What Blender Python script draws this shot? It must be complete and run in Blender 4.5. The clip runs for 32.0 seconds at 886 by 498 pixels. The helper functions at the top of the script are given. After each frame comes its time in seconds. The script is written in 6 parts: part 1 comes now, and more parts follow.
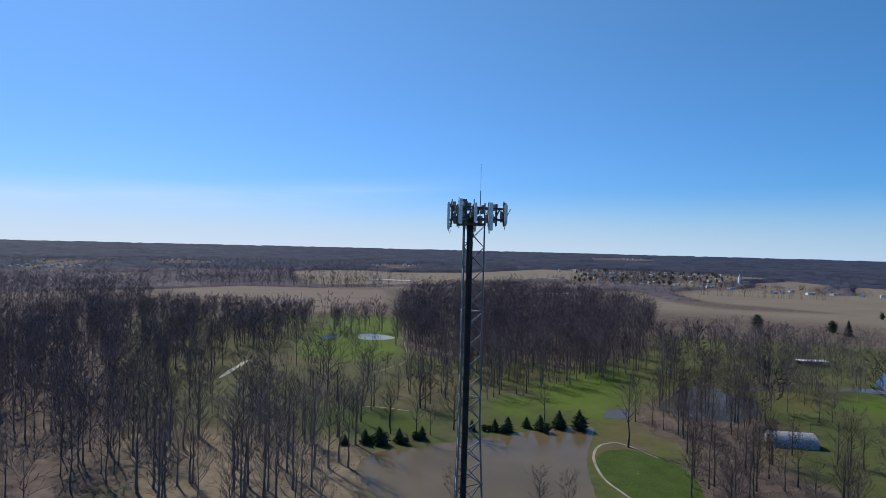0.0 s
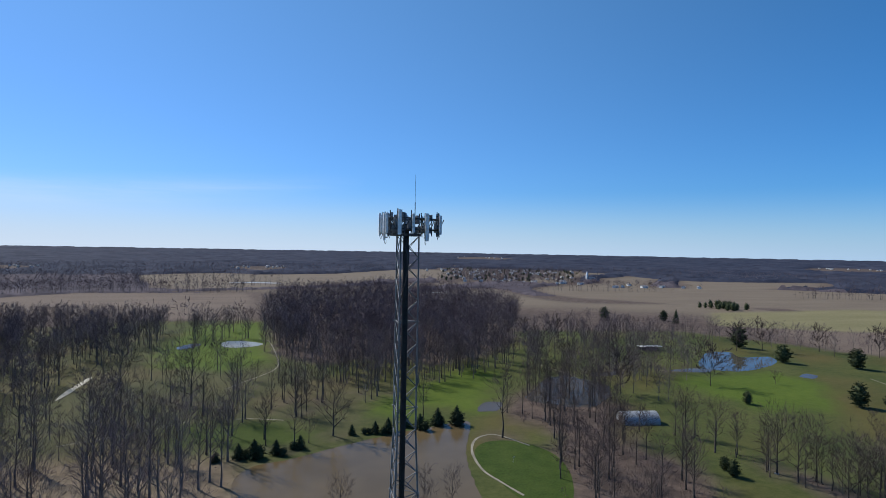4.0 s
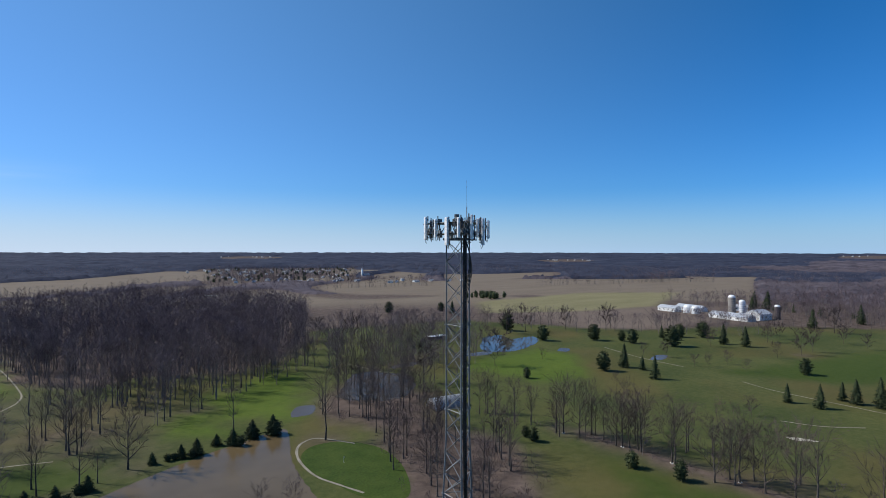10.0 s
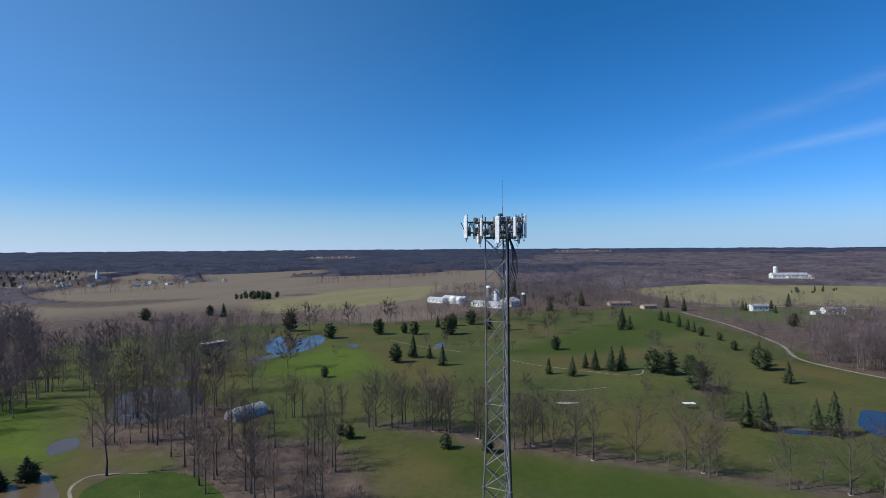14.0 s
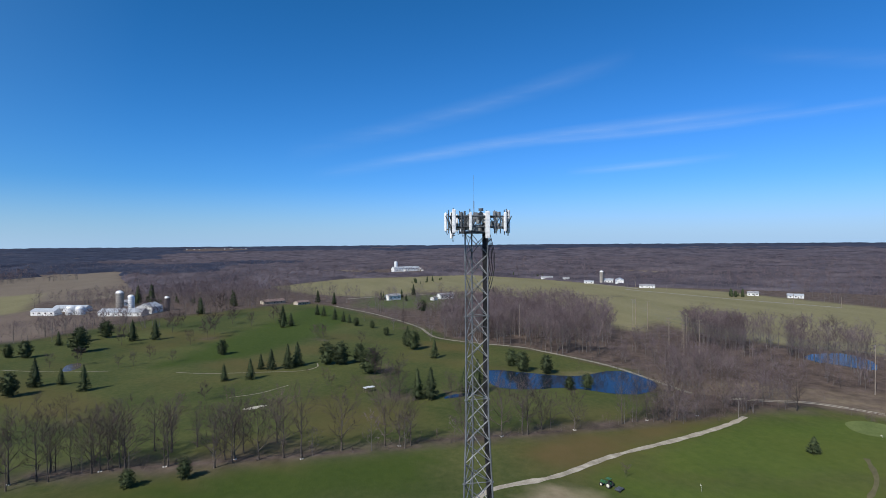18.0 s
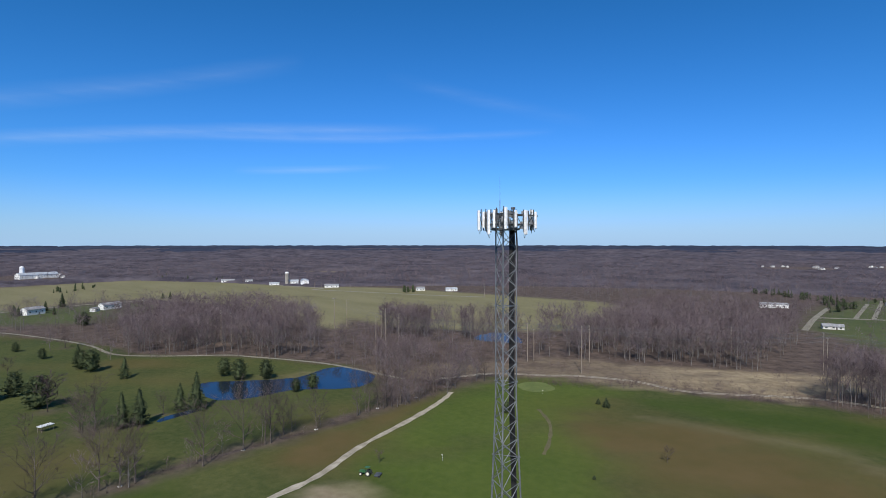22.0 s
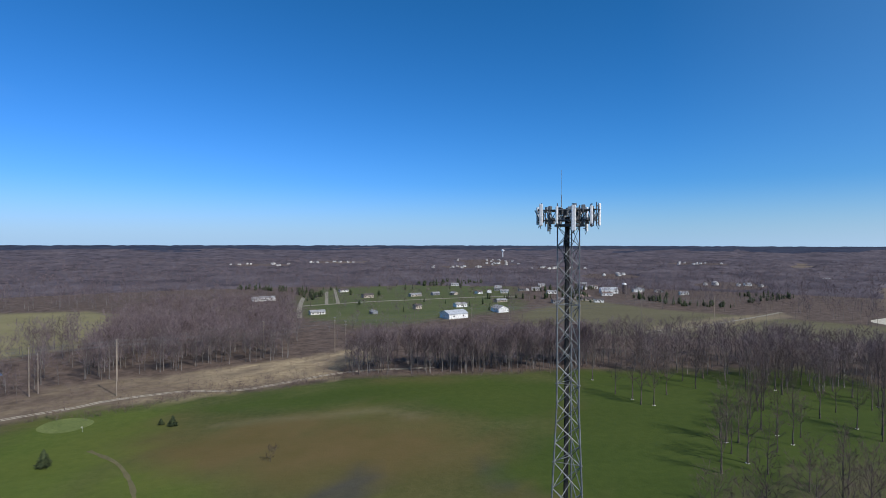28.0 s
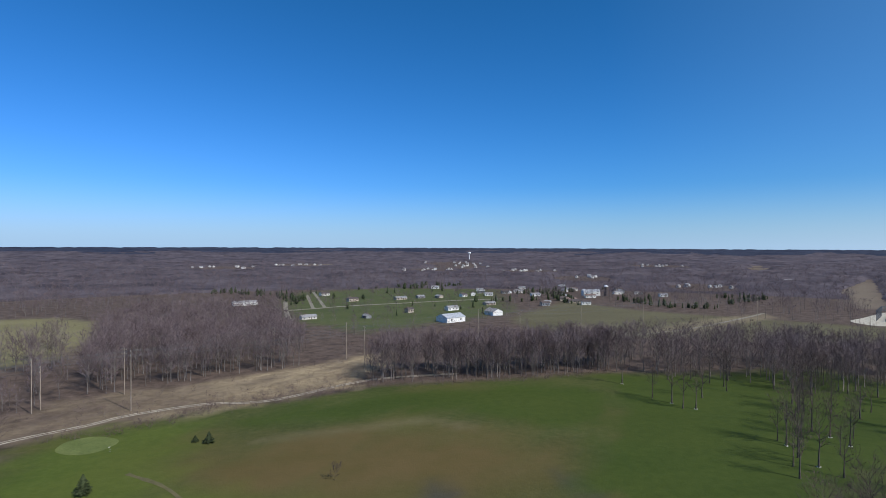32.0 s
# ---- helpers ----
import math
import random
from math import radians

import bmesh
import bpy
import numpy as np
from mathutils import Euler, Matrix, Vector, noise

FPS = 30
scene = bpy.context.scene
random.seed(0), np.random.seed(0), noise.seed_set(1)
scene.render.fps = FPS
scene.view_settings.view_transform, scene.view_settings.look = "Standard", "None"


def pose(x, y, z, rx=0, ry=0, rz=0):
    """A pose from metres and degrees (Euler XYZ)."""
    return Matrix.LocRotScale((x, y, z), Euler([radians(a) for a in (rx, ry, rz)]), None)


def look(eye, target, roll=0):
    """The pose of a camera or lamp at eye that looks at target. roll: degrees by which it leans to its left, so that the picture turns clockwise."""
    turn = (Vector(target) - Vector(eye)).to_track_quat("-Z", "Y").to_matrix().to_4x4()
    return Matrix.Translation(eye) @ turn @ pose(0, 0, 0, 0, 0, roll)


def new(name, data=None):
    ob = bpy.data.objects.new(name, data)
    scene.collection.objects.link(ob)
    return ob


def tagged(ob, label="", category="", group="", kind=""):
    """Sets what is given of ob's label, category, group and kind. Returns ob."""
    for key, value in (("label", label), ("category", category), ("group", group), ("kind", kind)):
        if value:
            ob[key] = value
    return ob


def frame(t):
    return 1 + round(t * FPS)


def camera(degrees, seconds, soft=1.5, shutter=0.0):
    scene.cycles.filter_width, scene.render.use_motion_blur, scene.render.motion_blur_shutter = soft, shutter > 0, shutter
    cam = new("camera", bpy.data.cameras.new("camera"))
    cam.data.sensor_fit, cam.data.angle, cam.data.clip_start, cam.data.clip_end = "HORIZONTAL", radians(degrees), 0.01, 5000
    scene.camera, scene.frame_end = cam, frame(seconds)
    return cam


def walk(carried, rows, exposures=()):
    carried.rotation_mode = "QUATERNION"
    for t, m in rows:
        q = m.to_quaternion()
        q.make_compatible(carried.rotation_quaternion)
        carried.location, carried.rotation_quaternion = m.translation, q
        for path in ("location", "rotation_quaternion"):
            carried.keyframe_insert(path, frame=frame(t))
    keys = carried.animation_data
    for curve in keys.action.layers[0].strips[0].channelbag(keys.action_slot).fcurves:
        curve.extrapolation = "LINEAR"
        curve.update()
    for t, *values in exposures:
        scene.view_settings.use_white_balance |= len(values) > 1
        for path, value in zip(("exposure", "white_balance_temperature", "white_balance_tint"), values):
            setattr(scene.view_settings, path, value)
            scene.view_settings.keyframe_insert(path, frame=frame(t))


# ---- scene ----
cam = camera(78.39, 32.0, soft=0.7)
# seconds, x, y, z, heading (clockwise from +y), pitch, roll
PATH = [
    (0.0, -1.90, -37.87, 70.61, 0.00, -0.13, 1.43),
    (0.5, -2.54, -38.30, 70.75, 4.08, -0.12, 1.44),
    (1.0, -2.73, -38.13, 70.85, 6.38, -0.09, 1.39),
    (1.5, -2.88, -37.96, 70.85, 6.88, -0.05, 1.29),
    (2.0, -3.35, -38.28, 70.93, 9.93, 0.02, 1.23),
    (2.5, -3.92, -38.22, 71.04, 11.84, 0.07, 1.22),
    (3.0, -4.61, -37.98, 71.11, 12.79, 0.08, 1.12),
    (3.5, -5.52, -37.60, 71.16, 13.32, 0.11, 1.06),
    (5.5, -10.39, -36.58, 71.49, 17.42, 0.27, 0.84),
    (6.0, -11.78, -35.84, 71.50, 19.31, 0.26, 0.70),
    (6.5, -13.28, -35.40, 71.50, 21.77, 0.26, 0.64),
    (7.0, -14.78, -34.69, 71.48, 23.30, 0.27, 0.61),
    (7.5, -16.31, -33.99, 71.49, 26.13, 0.25, 0.49),
    (8.0, -17.87, -33.21, 71.50, 28.46, 0.22, 0.41),
    (8.5, -19.41, -32.35, 71.51, 31.79, 0.18, 0.35),
    (9.0, -21.05, -31.42, 71.53, 32.64, 0.18, 0.17),
    (9.5, -22.76, -30.50, 71.50, 36.47, 0.17, 0.09),
    (10.0, -24.50, -29.43, 71.50, 38.08, 0.14, 0.07),
    (10.5, -26.21, -28.13, 71.53, 42.71, 0.10, 0.00),
    (11.0, -28.02, -26.69, 71.52, 44.74, 0.10, -0.11),
    (11.5, -29.47, -24.96, 71.51, 45.20, 0.08, -0.12),
    (12.0, -31.19, -23.15, 71.51, 50.33, 0.01, -0.17),
    (12.5, -32.89, -21.37, 71.52, 54.22, -0.02, -0.22),
    (13.0, -34.20, -19.10, 71.51, 55.83, -0.06, -0.23),
    (13.5, -34.52, -16.56, 71.61, 61.35, -0.19, -0.31),
    (14.0, -36.91, -14.38, 71.64, 62.88, -0.21, -0.37),
    (14.5, -38.14, -11.49, 71.67, 73.58, -0.37, -0.41),
    (16.5, -39.13, -0.08, 71.67, 87.15, -0.45, -0.66),
    (17.0, -39.72, 3.14, 71.62, 93.18, -0.59, -0.56),
    (17.5, -39.52, 6.28, 71.56, 97.51, -0.62, -0.42),
    (18.0, -38.45, 9.31, 71.55, 100.26, -0.66, -0.41),
    (18.5, -37.74, 12.45, 71.51, 103.40, -0.66, -0.36),
    (19.0, -36.84, 15.63, 71.43, 105.89, -0.65, -0.28),
    (19.5, -36.14, 19.06, 71.40, 109.92, -0.63, -0.24),
    (20.0, -35.04, 22.28, 71.38, 116.27, -0.61, -0.17),
    (20.5, -33.37, 25.13, 71.39, 122.30, -0.63, -0.04),
    (21.0, -31.48, 27.86, 71.28, 125.68, -0.64, -0.11),
    (21.5, -29.45, 30.59, 71.24, 129.92, -0.64, -0.03),
    (22.0, -27.21, 33.18, 71.19, 134.12, -0.61, 0.01),
    (22.5, -24.41, 35.22, 71.24, 141.89, -0.71, 0.08),
    (23.0, -21.77, 37.27, 71.21, 147.71, -0.73, 0.01),
    (23.5, -18.91, 39.17, 71.11, 149.97, -0.67, 0.11),
    (24.0, -15.50, 40.08, 71.09, 153.31, -0.63, 0.07),
    (24.5, -11.99, 41.02, 71.06, 156.05, -0.63, 0.14),
    (25.0, -8.54, 42.18, 71.01, 159.25, -0.58, 0.11),
    (25.5, -5.00, 42.59, 71.04, 168.68, -0.64, 0.11),
    (26.0, -1.28, 42.29, 71.07, 174.24, -0.65, 0.11),
    (26.5, 2.59, 42.01, 71.05, 175.76, -0.66, 0.08),
    (28.5, 18.86, 38.25, 70.84, 189.55, -0.55, 0.14),
    (29.0, 22.82, 36.05, 70.80, 189.83, -0.51, 0.15),
    (29.5, 26.86, 33.99, 70.81, 190.31, -0.49, 0.08),
    (30.0, 31.23, 32.06, 70.78, 190.88, -0.45, 0.12),
    (30.5, 35.66, 30.40, 70.72, 191.33, -0.43, 0.12),
    (31.0, 39.66, 28.95, 70.81, 191.45, -0.38, 0.05),
    (31.5, 44.47, 27.54, 70.88, 191.58, -0.38, 0.18),
    (32.0, 49.19, 25.84, 70.93, 191.60, -0.33, 0.21),
]
walk(cam, [(t, pose(x, y, z, 90 + p, 0, -h) @ pose(0, 0, 0, 0, 0, r)) for t, x, y, z, h, p, r in PATH])

# ---- plan: outlines in metres, the tower at the origin ----
RING_PATH = [(74, 149), (66, 162), (60, 162), (55, 157), (51, 146), (50, 131), (53, 120), (56, 111)]
GREEN_ISLE = [(53, 149), (61, 156), (72, 153), (79, 139), (76, 120), (65, 101), (55, 108), (52, 123), (50, 135)]
BLUE_POND = [(255, -70), (223, -63), (213, -78), (212, -98), (199, -113), (195, -128), (207, -143), (229, -146), (240, -135), (233, -111), (245, -89)]
NORTH_POND = [(238, 259), (252, 243), (294, 258), (313, 280), (290, 282), (296, 300), (280, 302), (257, 282)]
NORTH_PUDDLE = [(210, 251), (230, 245), (240, 253), (221, 256)]
FLOOD_POND = [(98, 210), (112, 230), (132, 250), (147, 240), (151, 222), (132, 197), (118, 190), (104, 197)]
FLOOD_INLET = [(68, 194), (76, 206), (83, 204), (77, 193)]
FLOOD_PUDDLE = [(159, 255), (177, 255), (169, 247), (155, 247)]
FAR_GREEN_POND = [(-66, 396), (-55, 399), (-38, 385), (-42, 374), (-56, 370), (-65, 378)]
FAR_GREEN_POND_2 = [(-94, 378), (-86, 392), (-80, 387), (-84, 374), (-91, 367)]
PINE_PUDDLE = [(302, 167), (319, 173), (325, 168), (309, 162)]
LAWN_PUDDLE = [(279, 225), (290, 231), (292, 225), (282, 219)]
MARSH_POND = [(254, -275), (253, -298), (229, -294), (212, -276), (224, -268), (240, -262)]
DARK_PATCH = [(36, -105), (30, -116), (25, -124), (23, -131), (20, -135), (16, -126), (12, -115), (24, -105), (34, -101)]
DARK_PATCH_2 = [(-19, -132), (-20, -124), (-20, -110), (-28, -109), (-29, -114), (-25, -123), (-23, -130)]
MAIN_PATH = [(113, -32), (118, -54), (129, -78), (138, -107), (145, -127), (151, -141), (156, -150)]
LANE_A = [(598, 23), (509, -22), (423, -51), (370, -57), (343, -76)]
LANE_B = [(316, -108), (302, -116), (273, -131), (244, -142), (191, -150), (180, -161), (173, -177), (165, -194), (138, -209), (114, -218)]
LANE_C = [(155, -198), (143, -210), (131, -221), (104, -232), (75, -233)]
CART_N1 = [(-42, 407), (-35, 398), (-29, 364), (-23, 313), (-24, 295), (-28, 284), (-38, 266), (-45, 252), (-47, 244)]
CART_N3 = [(-35, 201), (-27, 200), (-15, 196)]
CART_N4 = [(132, 284), (137, 281), (142, 259), (145, 230)]
CART_N5 = [(317, 213), (304, 177), (298, 142)]
CART_N6 = [(287, 103), (280, 84), (277, 53), (276, 35), (283, 26), (294, 26)]
CART_N7 = [(228, 63), (233, 50), (245, 38)]
CART_N8 = [(-91, 180), (-71, 189), (-52, 201)]
SAND_A = [(208, 54), (211, 50), (212, 44), (207, 49)]
SAND_B = [(-118, 249), (-120, 264), (-120, 289), (-116, 286), (-114, 260), (-115, 244)]
GREEN_E = [(142, -183), (142, -192), (135, -196), (126, -192), (124, -186), (128, -179), (135, -178)]
FIELD_TAN = [(509, 938), (424, 742), (536, 601), (802, 506), (720, 360), (790, 299), (1572, 620), (1178, 752), (879, 994)]
FIELD_PALE = [(477, 533), (726, 550), (867, 455), (620, 351), (498, 372), (396, 431)]
FIELD_BROWN = [(429, 404), (498, 372), (620, 351), (731, 274), (546, 198), (514, 236), (422, 245), (382, 292)]
FIELD_NW = [(-401, 770), (-328, 858), (-95, 849), (-69, 671), (-78, 528), (-178, 546), (-299, 584)]
FIELD_NN = [(-183, 1428), (70, 1533), (369, 1967), (490, 1816), (366, 1361), (221, 1200), (-48, 1165), (-163, 1249)]
FIELD_NE = [(899, 133), (1080, 10), (1129, -264), (735, -179), (733, -100), (688, -28), (744, 51)]
FIELD_E = [(626, -215), (656, -276), (571, -428), (402, -506), (263, -344), (317, -340), (363, -353), (442, -341), (416, -276), (355, -218), (397, -206), (518, -226)]
CORRIDOR = [(247, -98), (230, -142), (213, -170), (200, -199), (174, -229), (134, -258), (100, -281), (41, -315), (31, -256), (111, -212), (167, -197), (184, -165), (206, -142), (220, -112)]
CORR2 = [(176, -235), (162, -254), (116, -271), (84, -283), (49, -300), (29, -332), (14, -334), (15, -294), (40, -269), (78, -251), (116, -231), (141, -211), (157, -201)]
LAWN_HOUSES = [(86, -500), (107, -668), (95, -812), (-41, -883), (-210, -832), (-143, -531), (-62, -480), (19, -423)]
FIELD_SE = [(-121, -481), (-245, -629), (-289, -512), (-355, -445), (-433, -359), (-364, -299), (-264, -329), (-186, -354), (-116, -379)]
FIELD_SW = [(-770, -715), (-1172, -1001), (-577, -484), (-546, -489)]
W_LEFT_A = [(-288, 472), (-208, 488), (-113, 468), (-107, 311), (-130, 313), (-121, 237), (-138, 205)]
W_LEFT_B = [(-120, 172), (-93, 163), (-73, 166), (-56, 159), (-28, 156), (-24, 136), (-22, 114), (-22, 79), (-72, 86)]
W_NORTH = [(-34, 344), (1, 302), (33, 316), (72, 293), (109, 314), (126, 330), (156, 372), (212, 500), (250, 640), (200, 756), (83, 822), (-46, 767), (-46, 468)]
W_NORTH_EDGE = [(1, 302), (-2, 239), (36, 242), (78, 246), (123, 290), (109, 314), (33, 316)]
ROW_A = [(-426, 836), (-274, 864), (-97, 872)]
ROW_B = [(-271, 489), (-205, 481), (-120, 503), (-121, 528)]
ROW_C = [(-108, 507), (-54, 506)]
ROW_FIELD = [(242, 427), (284, 365), (329, 364), (369, 324), (397, 264), (442, 220), (472, 168)]
W_SCATTER = [(196, 355), (284, 312), (219, 242), (162, 190), (126, 222)]
W_FLOOD = [(79, 199), (114, 232), (138, 226), (137, 186), (117, 156), (98, 109), (87, 75), (68, 58), (55, 85), (82, 141), (88, 161), (80, 177)]
ROW_W = [(126, 160), (138, 142), (140, 133), (144, 116), (146, 102), (152, 86), (160, 77), (165, 67), (168, 53)]
W_EAST = [(359, -62), (323, -102), (264, -140), (321, -179), (427, -229), (543, -236), (558, -174), (549, -97)]
W_EAST_2 = [(321, -230), (280, -223), (244, -230), (240, -249), (206, -274), (241, -318), (300, -324), (354, -324), (422, -333)]
COPSE_EDGE = [(76, 118), (76, 142), (98, 160), (116, 146), (121, 110), (104, 82), (88, 70), (72, 96)]
W_SCRUB = [(157, -109), (159, -147), (160, -180), (186, -206), (247, -217), (247, -181), (200, -137)]
W_SOUTH = [(162, -254), (118, -278), (68, -300), (67, -382), (92, -500), (150, -560), (232, -560), (222, -430), (190, -330)]
W_BELT = [(103, -227), (60, -237), (28, -254), (-28, -253), (-64, -252), (-107, -259), (-120, -290), (-33, -287), (15, -287), (63, -258), (107, -240)]
W_BELT_2 = [(-99, -258), (-151, -228), (-191, -196), (-227, -180), (-300, -244), (-226, -282), (-158, -302), (-113, -291)]
BROWN_LAWN = [(84, -156), (59, -176), (27, -184), (-6, -176), (-25, -150), (-19, -126), (12, -119), (44, -120), (67, -135)]
BROWN_STRIP = [(144, 111), (144, 80), (145, 44), (148, 12), (146, -11), (151, -12), (154, 12), (154, 49), (155, 84), (151, 115)]
BROWN_E = [(137, -52), (161, -121), (157, -144), (142, -119), (120, -60)]
LAWN_EDGE = [(154, -196), (129, -197), (101, -220), (59, -233), (28, -248), (-27, -248), (-62, -247), (-98, -254), (-120, -257)]
BARE_PATCH = [(100, -35), (110, -41), (112, -52), (105, -62), (95, -61), (94, -49)]
WORN_TRAIL = [(111, -158), (97, -146), (86, -130), (80, -118), (81, -117), (89, -131), (100, -144)]
PALE_ARC = [(74, -180), (63, -183), (51, -185), (36, -187), (22, -191), (9, -191), (-3, -181)]
PALE_DRAIN = [(-205, -385), (-250, -376), (-304, -400), (-390, -440), (-400, -470), (-301, -441)]
FLOOD_FIELD = [(-160, 1120), (-110, 1128), (-62, 1105), (-58, 1085), (-112, 1100)]
FLOOD_FIELD_2 = [(158, 862), (223, 874), (221, 862), (155, 850)]
HEDGES = [[(-267, -754), (-256, -673), (-240, -588)], [(-325, -622), (-338, -537), (-387, -521)], [(226, -817), (198, -821), (159, -787), (118, -758), (89, -671)]]
TOWNS = [(389, -1809), (160, -2050), (-244, -1581), (-431, -2145), (-396, -1842), (-514, -1129), (-614, -850), (-1125, -1767), (-516, -1473), (-918, 1864), (-1021, 1356), (-179, 2006), (-1171, 1683), (519, 1922), (603, 1675), (750, 1734), (2557, 2063), (1410, -124), (4336, 975), (1230, 3685)]
MARSH_CLUMP = [(310, -228), (284, -222), (262, -238), (311, -278), (345, -261)]
FIELD_E_NEAR = [(478, -263), (340, -258), (266, -295), (215, -352), (228, -430), (258, -520), (310, -560), (649, -511), (745, -450)]
FIELD_EE = [(735, -179), (1000, -215), (1129, -264), (958, -362), (822, -408), (726, -434), (580, -472), (500, -485), (571, -428), (656, -276), (626, -215)]
SPRUCES = [
    (268, 164, 13.7), (255, 136, 12.2), (261, 72, 8.6), (262, 59, 10.2), (285, 57, 8.4), (283, 51, 11.0), (284, 42, 13.0), (289, 37, 13.2), (208, -23, 13.0),
    (207, -29, 13.5), (519, 37, 10.2), (508, 30, 10.0), (482, 19, 10.6), (465, 11, 9.3), (457, 6, 8.1), (612, 22, 13.3), (642, 141, 16.1), (443, 62, 10.6),
    (451, 56, 10.8), (294, -45, 10.5), (698, 264, 19.8), (694, 247, 21.2), (216, -47, 11.0), (211, -52, 15.3), (400, 165, 14.7), (362, 447, 13.8),
]
PINES = [
    (250, 166, 10.7), (349, 210, 10.1), (351, 221, 7.9), (333, 88, 8.8), (290, 20, 12.1), (288, 12, 12.1), (292, 1, 10.2), (261, -4, 13.0), (334, -33, 10.1),
    (383, -22, 6.1), (422, -13, 5.7), (135, 73, 5.0), (138, 58, 6.0), (249, -87, 10.0), (241, -98, 9.2), (208, -97, 6.0), (208, -106, 6.9), (337, 237, 11.8),
    (361, 184, 13.9), (406, 203, 10.2), (304, 261, 11.1), (319, 316, 14.6), (200, 181, 5.5), (309, 496, 11.6), (364, 470, 10.4), (128, 110, 4.9), (129, 115, 4.2),
]
BANK_CONIFERS = [
    (-35, 155, 4.1), (-28, 156, 6.4), (-23, 156, 7.7), (-16, 158, 6.3), (-8, 162, 5.9), (11, 173, 4.9), (20, 173, 5.8), (25, 173, 7.1), (33, 178, 5.2),
    (38, 175, 7.4), (46, 178, 8.5), (54, 178, 9.1), (118, -145, 7.0), (97, -183, 3.1), (92, -181, 5.1), (58, -113, 1.6),
]
SHADE_TREES = [
    (-86, 231, 24.7), (-56, 225, 29.1), (-40, 252, 17.4), (-32, 264, 10.6), (4, 173, 21.8), (-10, 200, 21.7), (150, 79, 20.4), (148, 88, 19.2), (317, 166, 10.1),
    (203, 120, 10.2), (371, 25, 10.8), (380, 31, 10.2), (398, 112, 16.3), (253, -6, 15.1), (217, -11, 13.3), (152, -11, 10.9), (152, 100, 13.4), (415, -39, 13.8),
    (336, -37, 8.7), (215, -40, 8.9), (212, -15, 17.3), (213, -11, 14.0), (145, 51, 18.1), (148, 46, 17.9), (156, 44, 16.5), (164, 34, 14.5), (34, 110, 9.3),
    (27, 115, 8.5), (-70, -86, 14.3), (-85, -87, 16.0), (-93, -80, 18.2), (-105, -85, 17.7), (-116, -88, 16.7), (-105, -75, 16.5), (-72, -78, 14.8), (3, 109, 10.6),
    (25, 102, 8.9), (158, -64, 13.0), (159, -68, 11.9), (159, -177, 16.6),
]
SMALL_TREES = [
    (374, 118, 9.7), (310, 133, 7.4), (315, 180, 7.9), (209, 79, 7.7), (234, 17, 6.1), (224, 5, 7.0), (268, 30, 2.5), (113, -74, 3.8), (48, -141, 4.9),
    (229, 144, 5.7), (248, 212, 7.1), (305, 139, 7.0), (315, 113, 6.6), (174, 86, 6.1), (249, 20, 6.7), (349, -2, 8.7),
]
FAIRWAY_TREES = [
    (-39, 162, 18.9), (-52, 163, 17.8), (-20, 167, 15.5), (-10, 162, 14.3), (-8, 199, 14.5), (-59, 176, 16.8), (-40, 180, 16.3), (-33, 180, 15.3), (-62, 242, 16.6),
    (-66, 232, 17.2), (-6, 207, 17.6), (-1, 226, 16.2), (19, 234, 17.0), (-21, 213, 15.3), (-21, 174, 15.0), (-33, 168, 15.9), (-35, 172, 14.3), (-5, 167, 9.4),
    (24, 221, 15.2), (36, 228, 15.9), (41, 230, 18.9), (62, 254, 18.1), (67, 257, 18.4), (1, 219, 19.2), (-16, 223, 16.5), (-17, 228, 14.3), (-10, 229, 14.6),
    (143, 259, 14.9), (182, 266, 20.7), (182, 291, 11.1), (208, 249, 15.0), (229, 263, 10.5), (67, 159, 23.6), (176, 256, 17.9), (174, 261, 19.6),
    (143, 253, 11.7), (128, 327, 15.7),
]
COURSE_EVERGREENS = [
    (646, -35, 11.0), (642, -38, 9.4), (630, -65, 8.6), (525, -71, 11.0), (701, -83, 15.4), (721, -193, 8.0), (715, -200, 9.0), (673, -64, 10.5), (534, -68, 7.9),
    (263, -85, 9.0), (392, 211, 10.3), (420, 191, 12.5), (270, 153, 8.6), (437, 0, 6.9), (464, 64, 16.5), (353, -35, 11.4), (323, -36, 11.9), (670, 255, 24.5),
    (644, 231, 26.0), (620, 135, 21.9), (554, 155, 19.9), (402, 150, 15.1), (639, 42, 14.8),
]
COURSE_TREES = [
    (327, 129, 7.8), (465, 71, 16.5), (533, 132, 21.2), (474, 109, 15.1), (460, 148, 13.1), (474, 162, 11.6), (458, 90, 10.9), (382, 166, 13.0), (368, 291, 18.3),
    (391, 264, 21.5), (225, 73, 7.7), (436, 148, 14.2), (416, 111, 16.7), (246, 266, 15.9), (306, 304, 20.4), (162, 552, 21.5), (142, 296, 18.6), (152, 274, 15.3),
    (171, 331, 20.8), (158, 360, 18.7), (149, 209, 21.5), (326, 301, 21.5), (208, 215, 21.5),
]
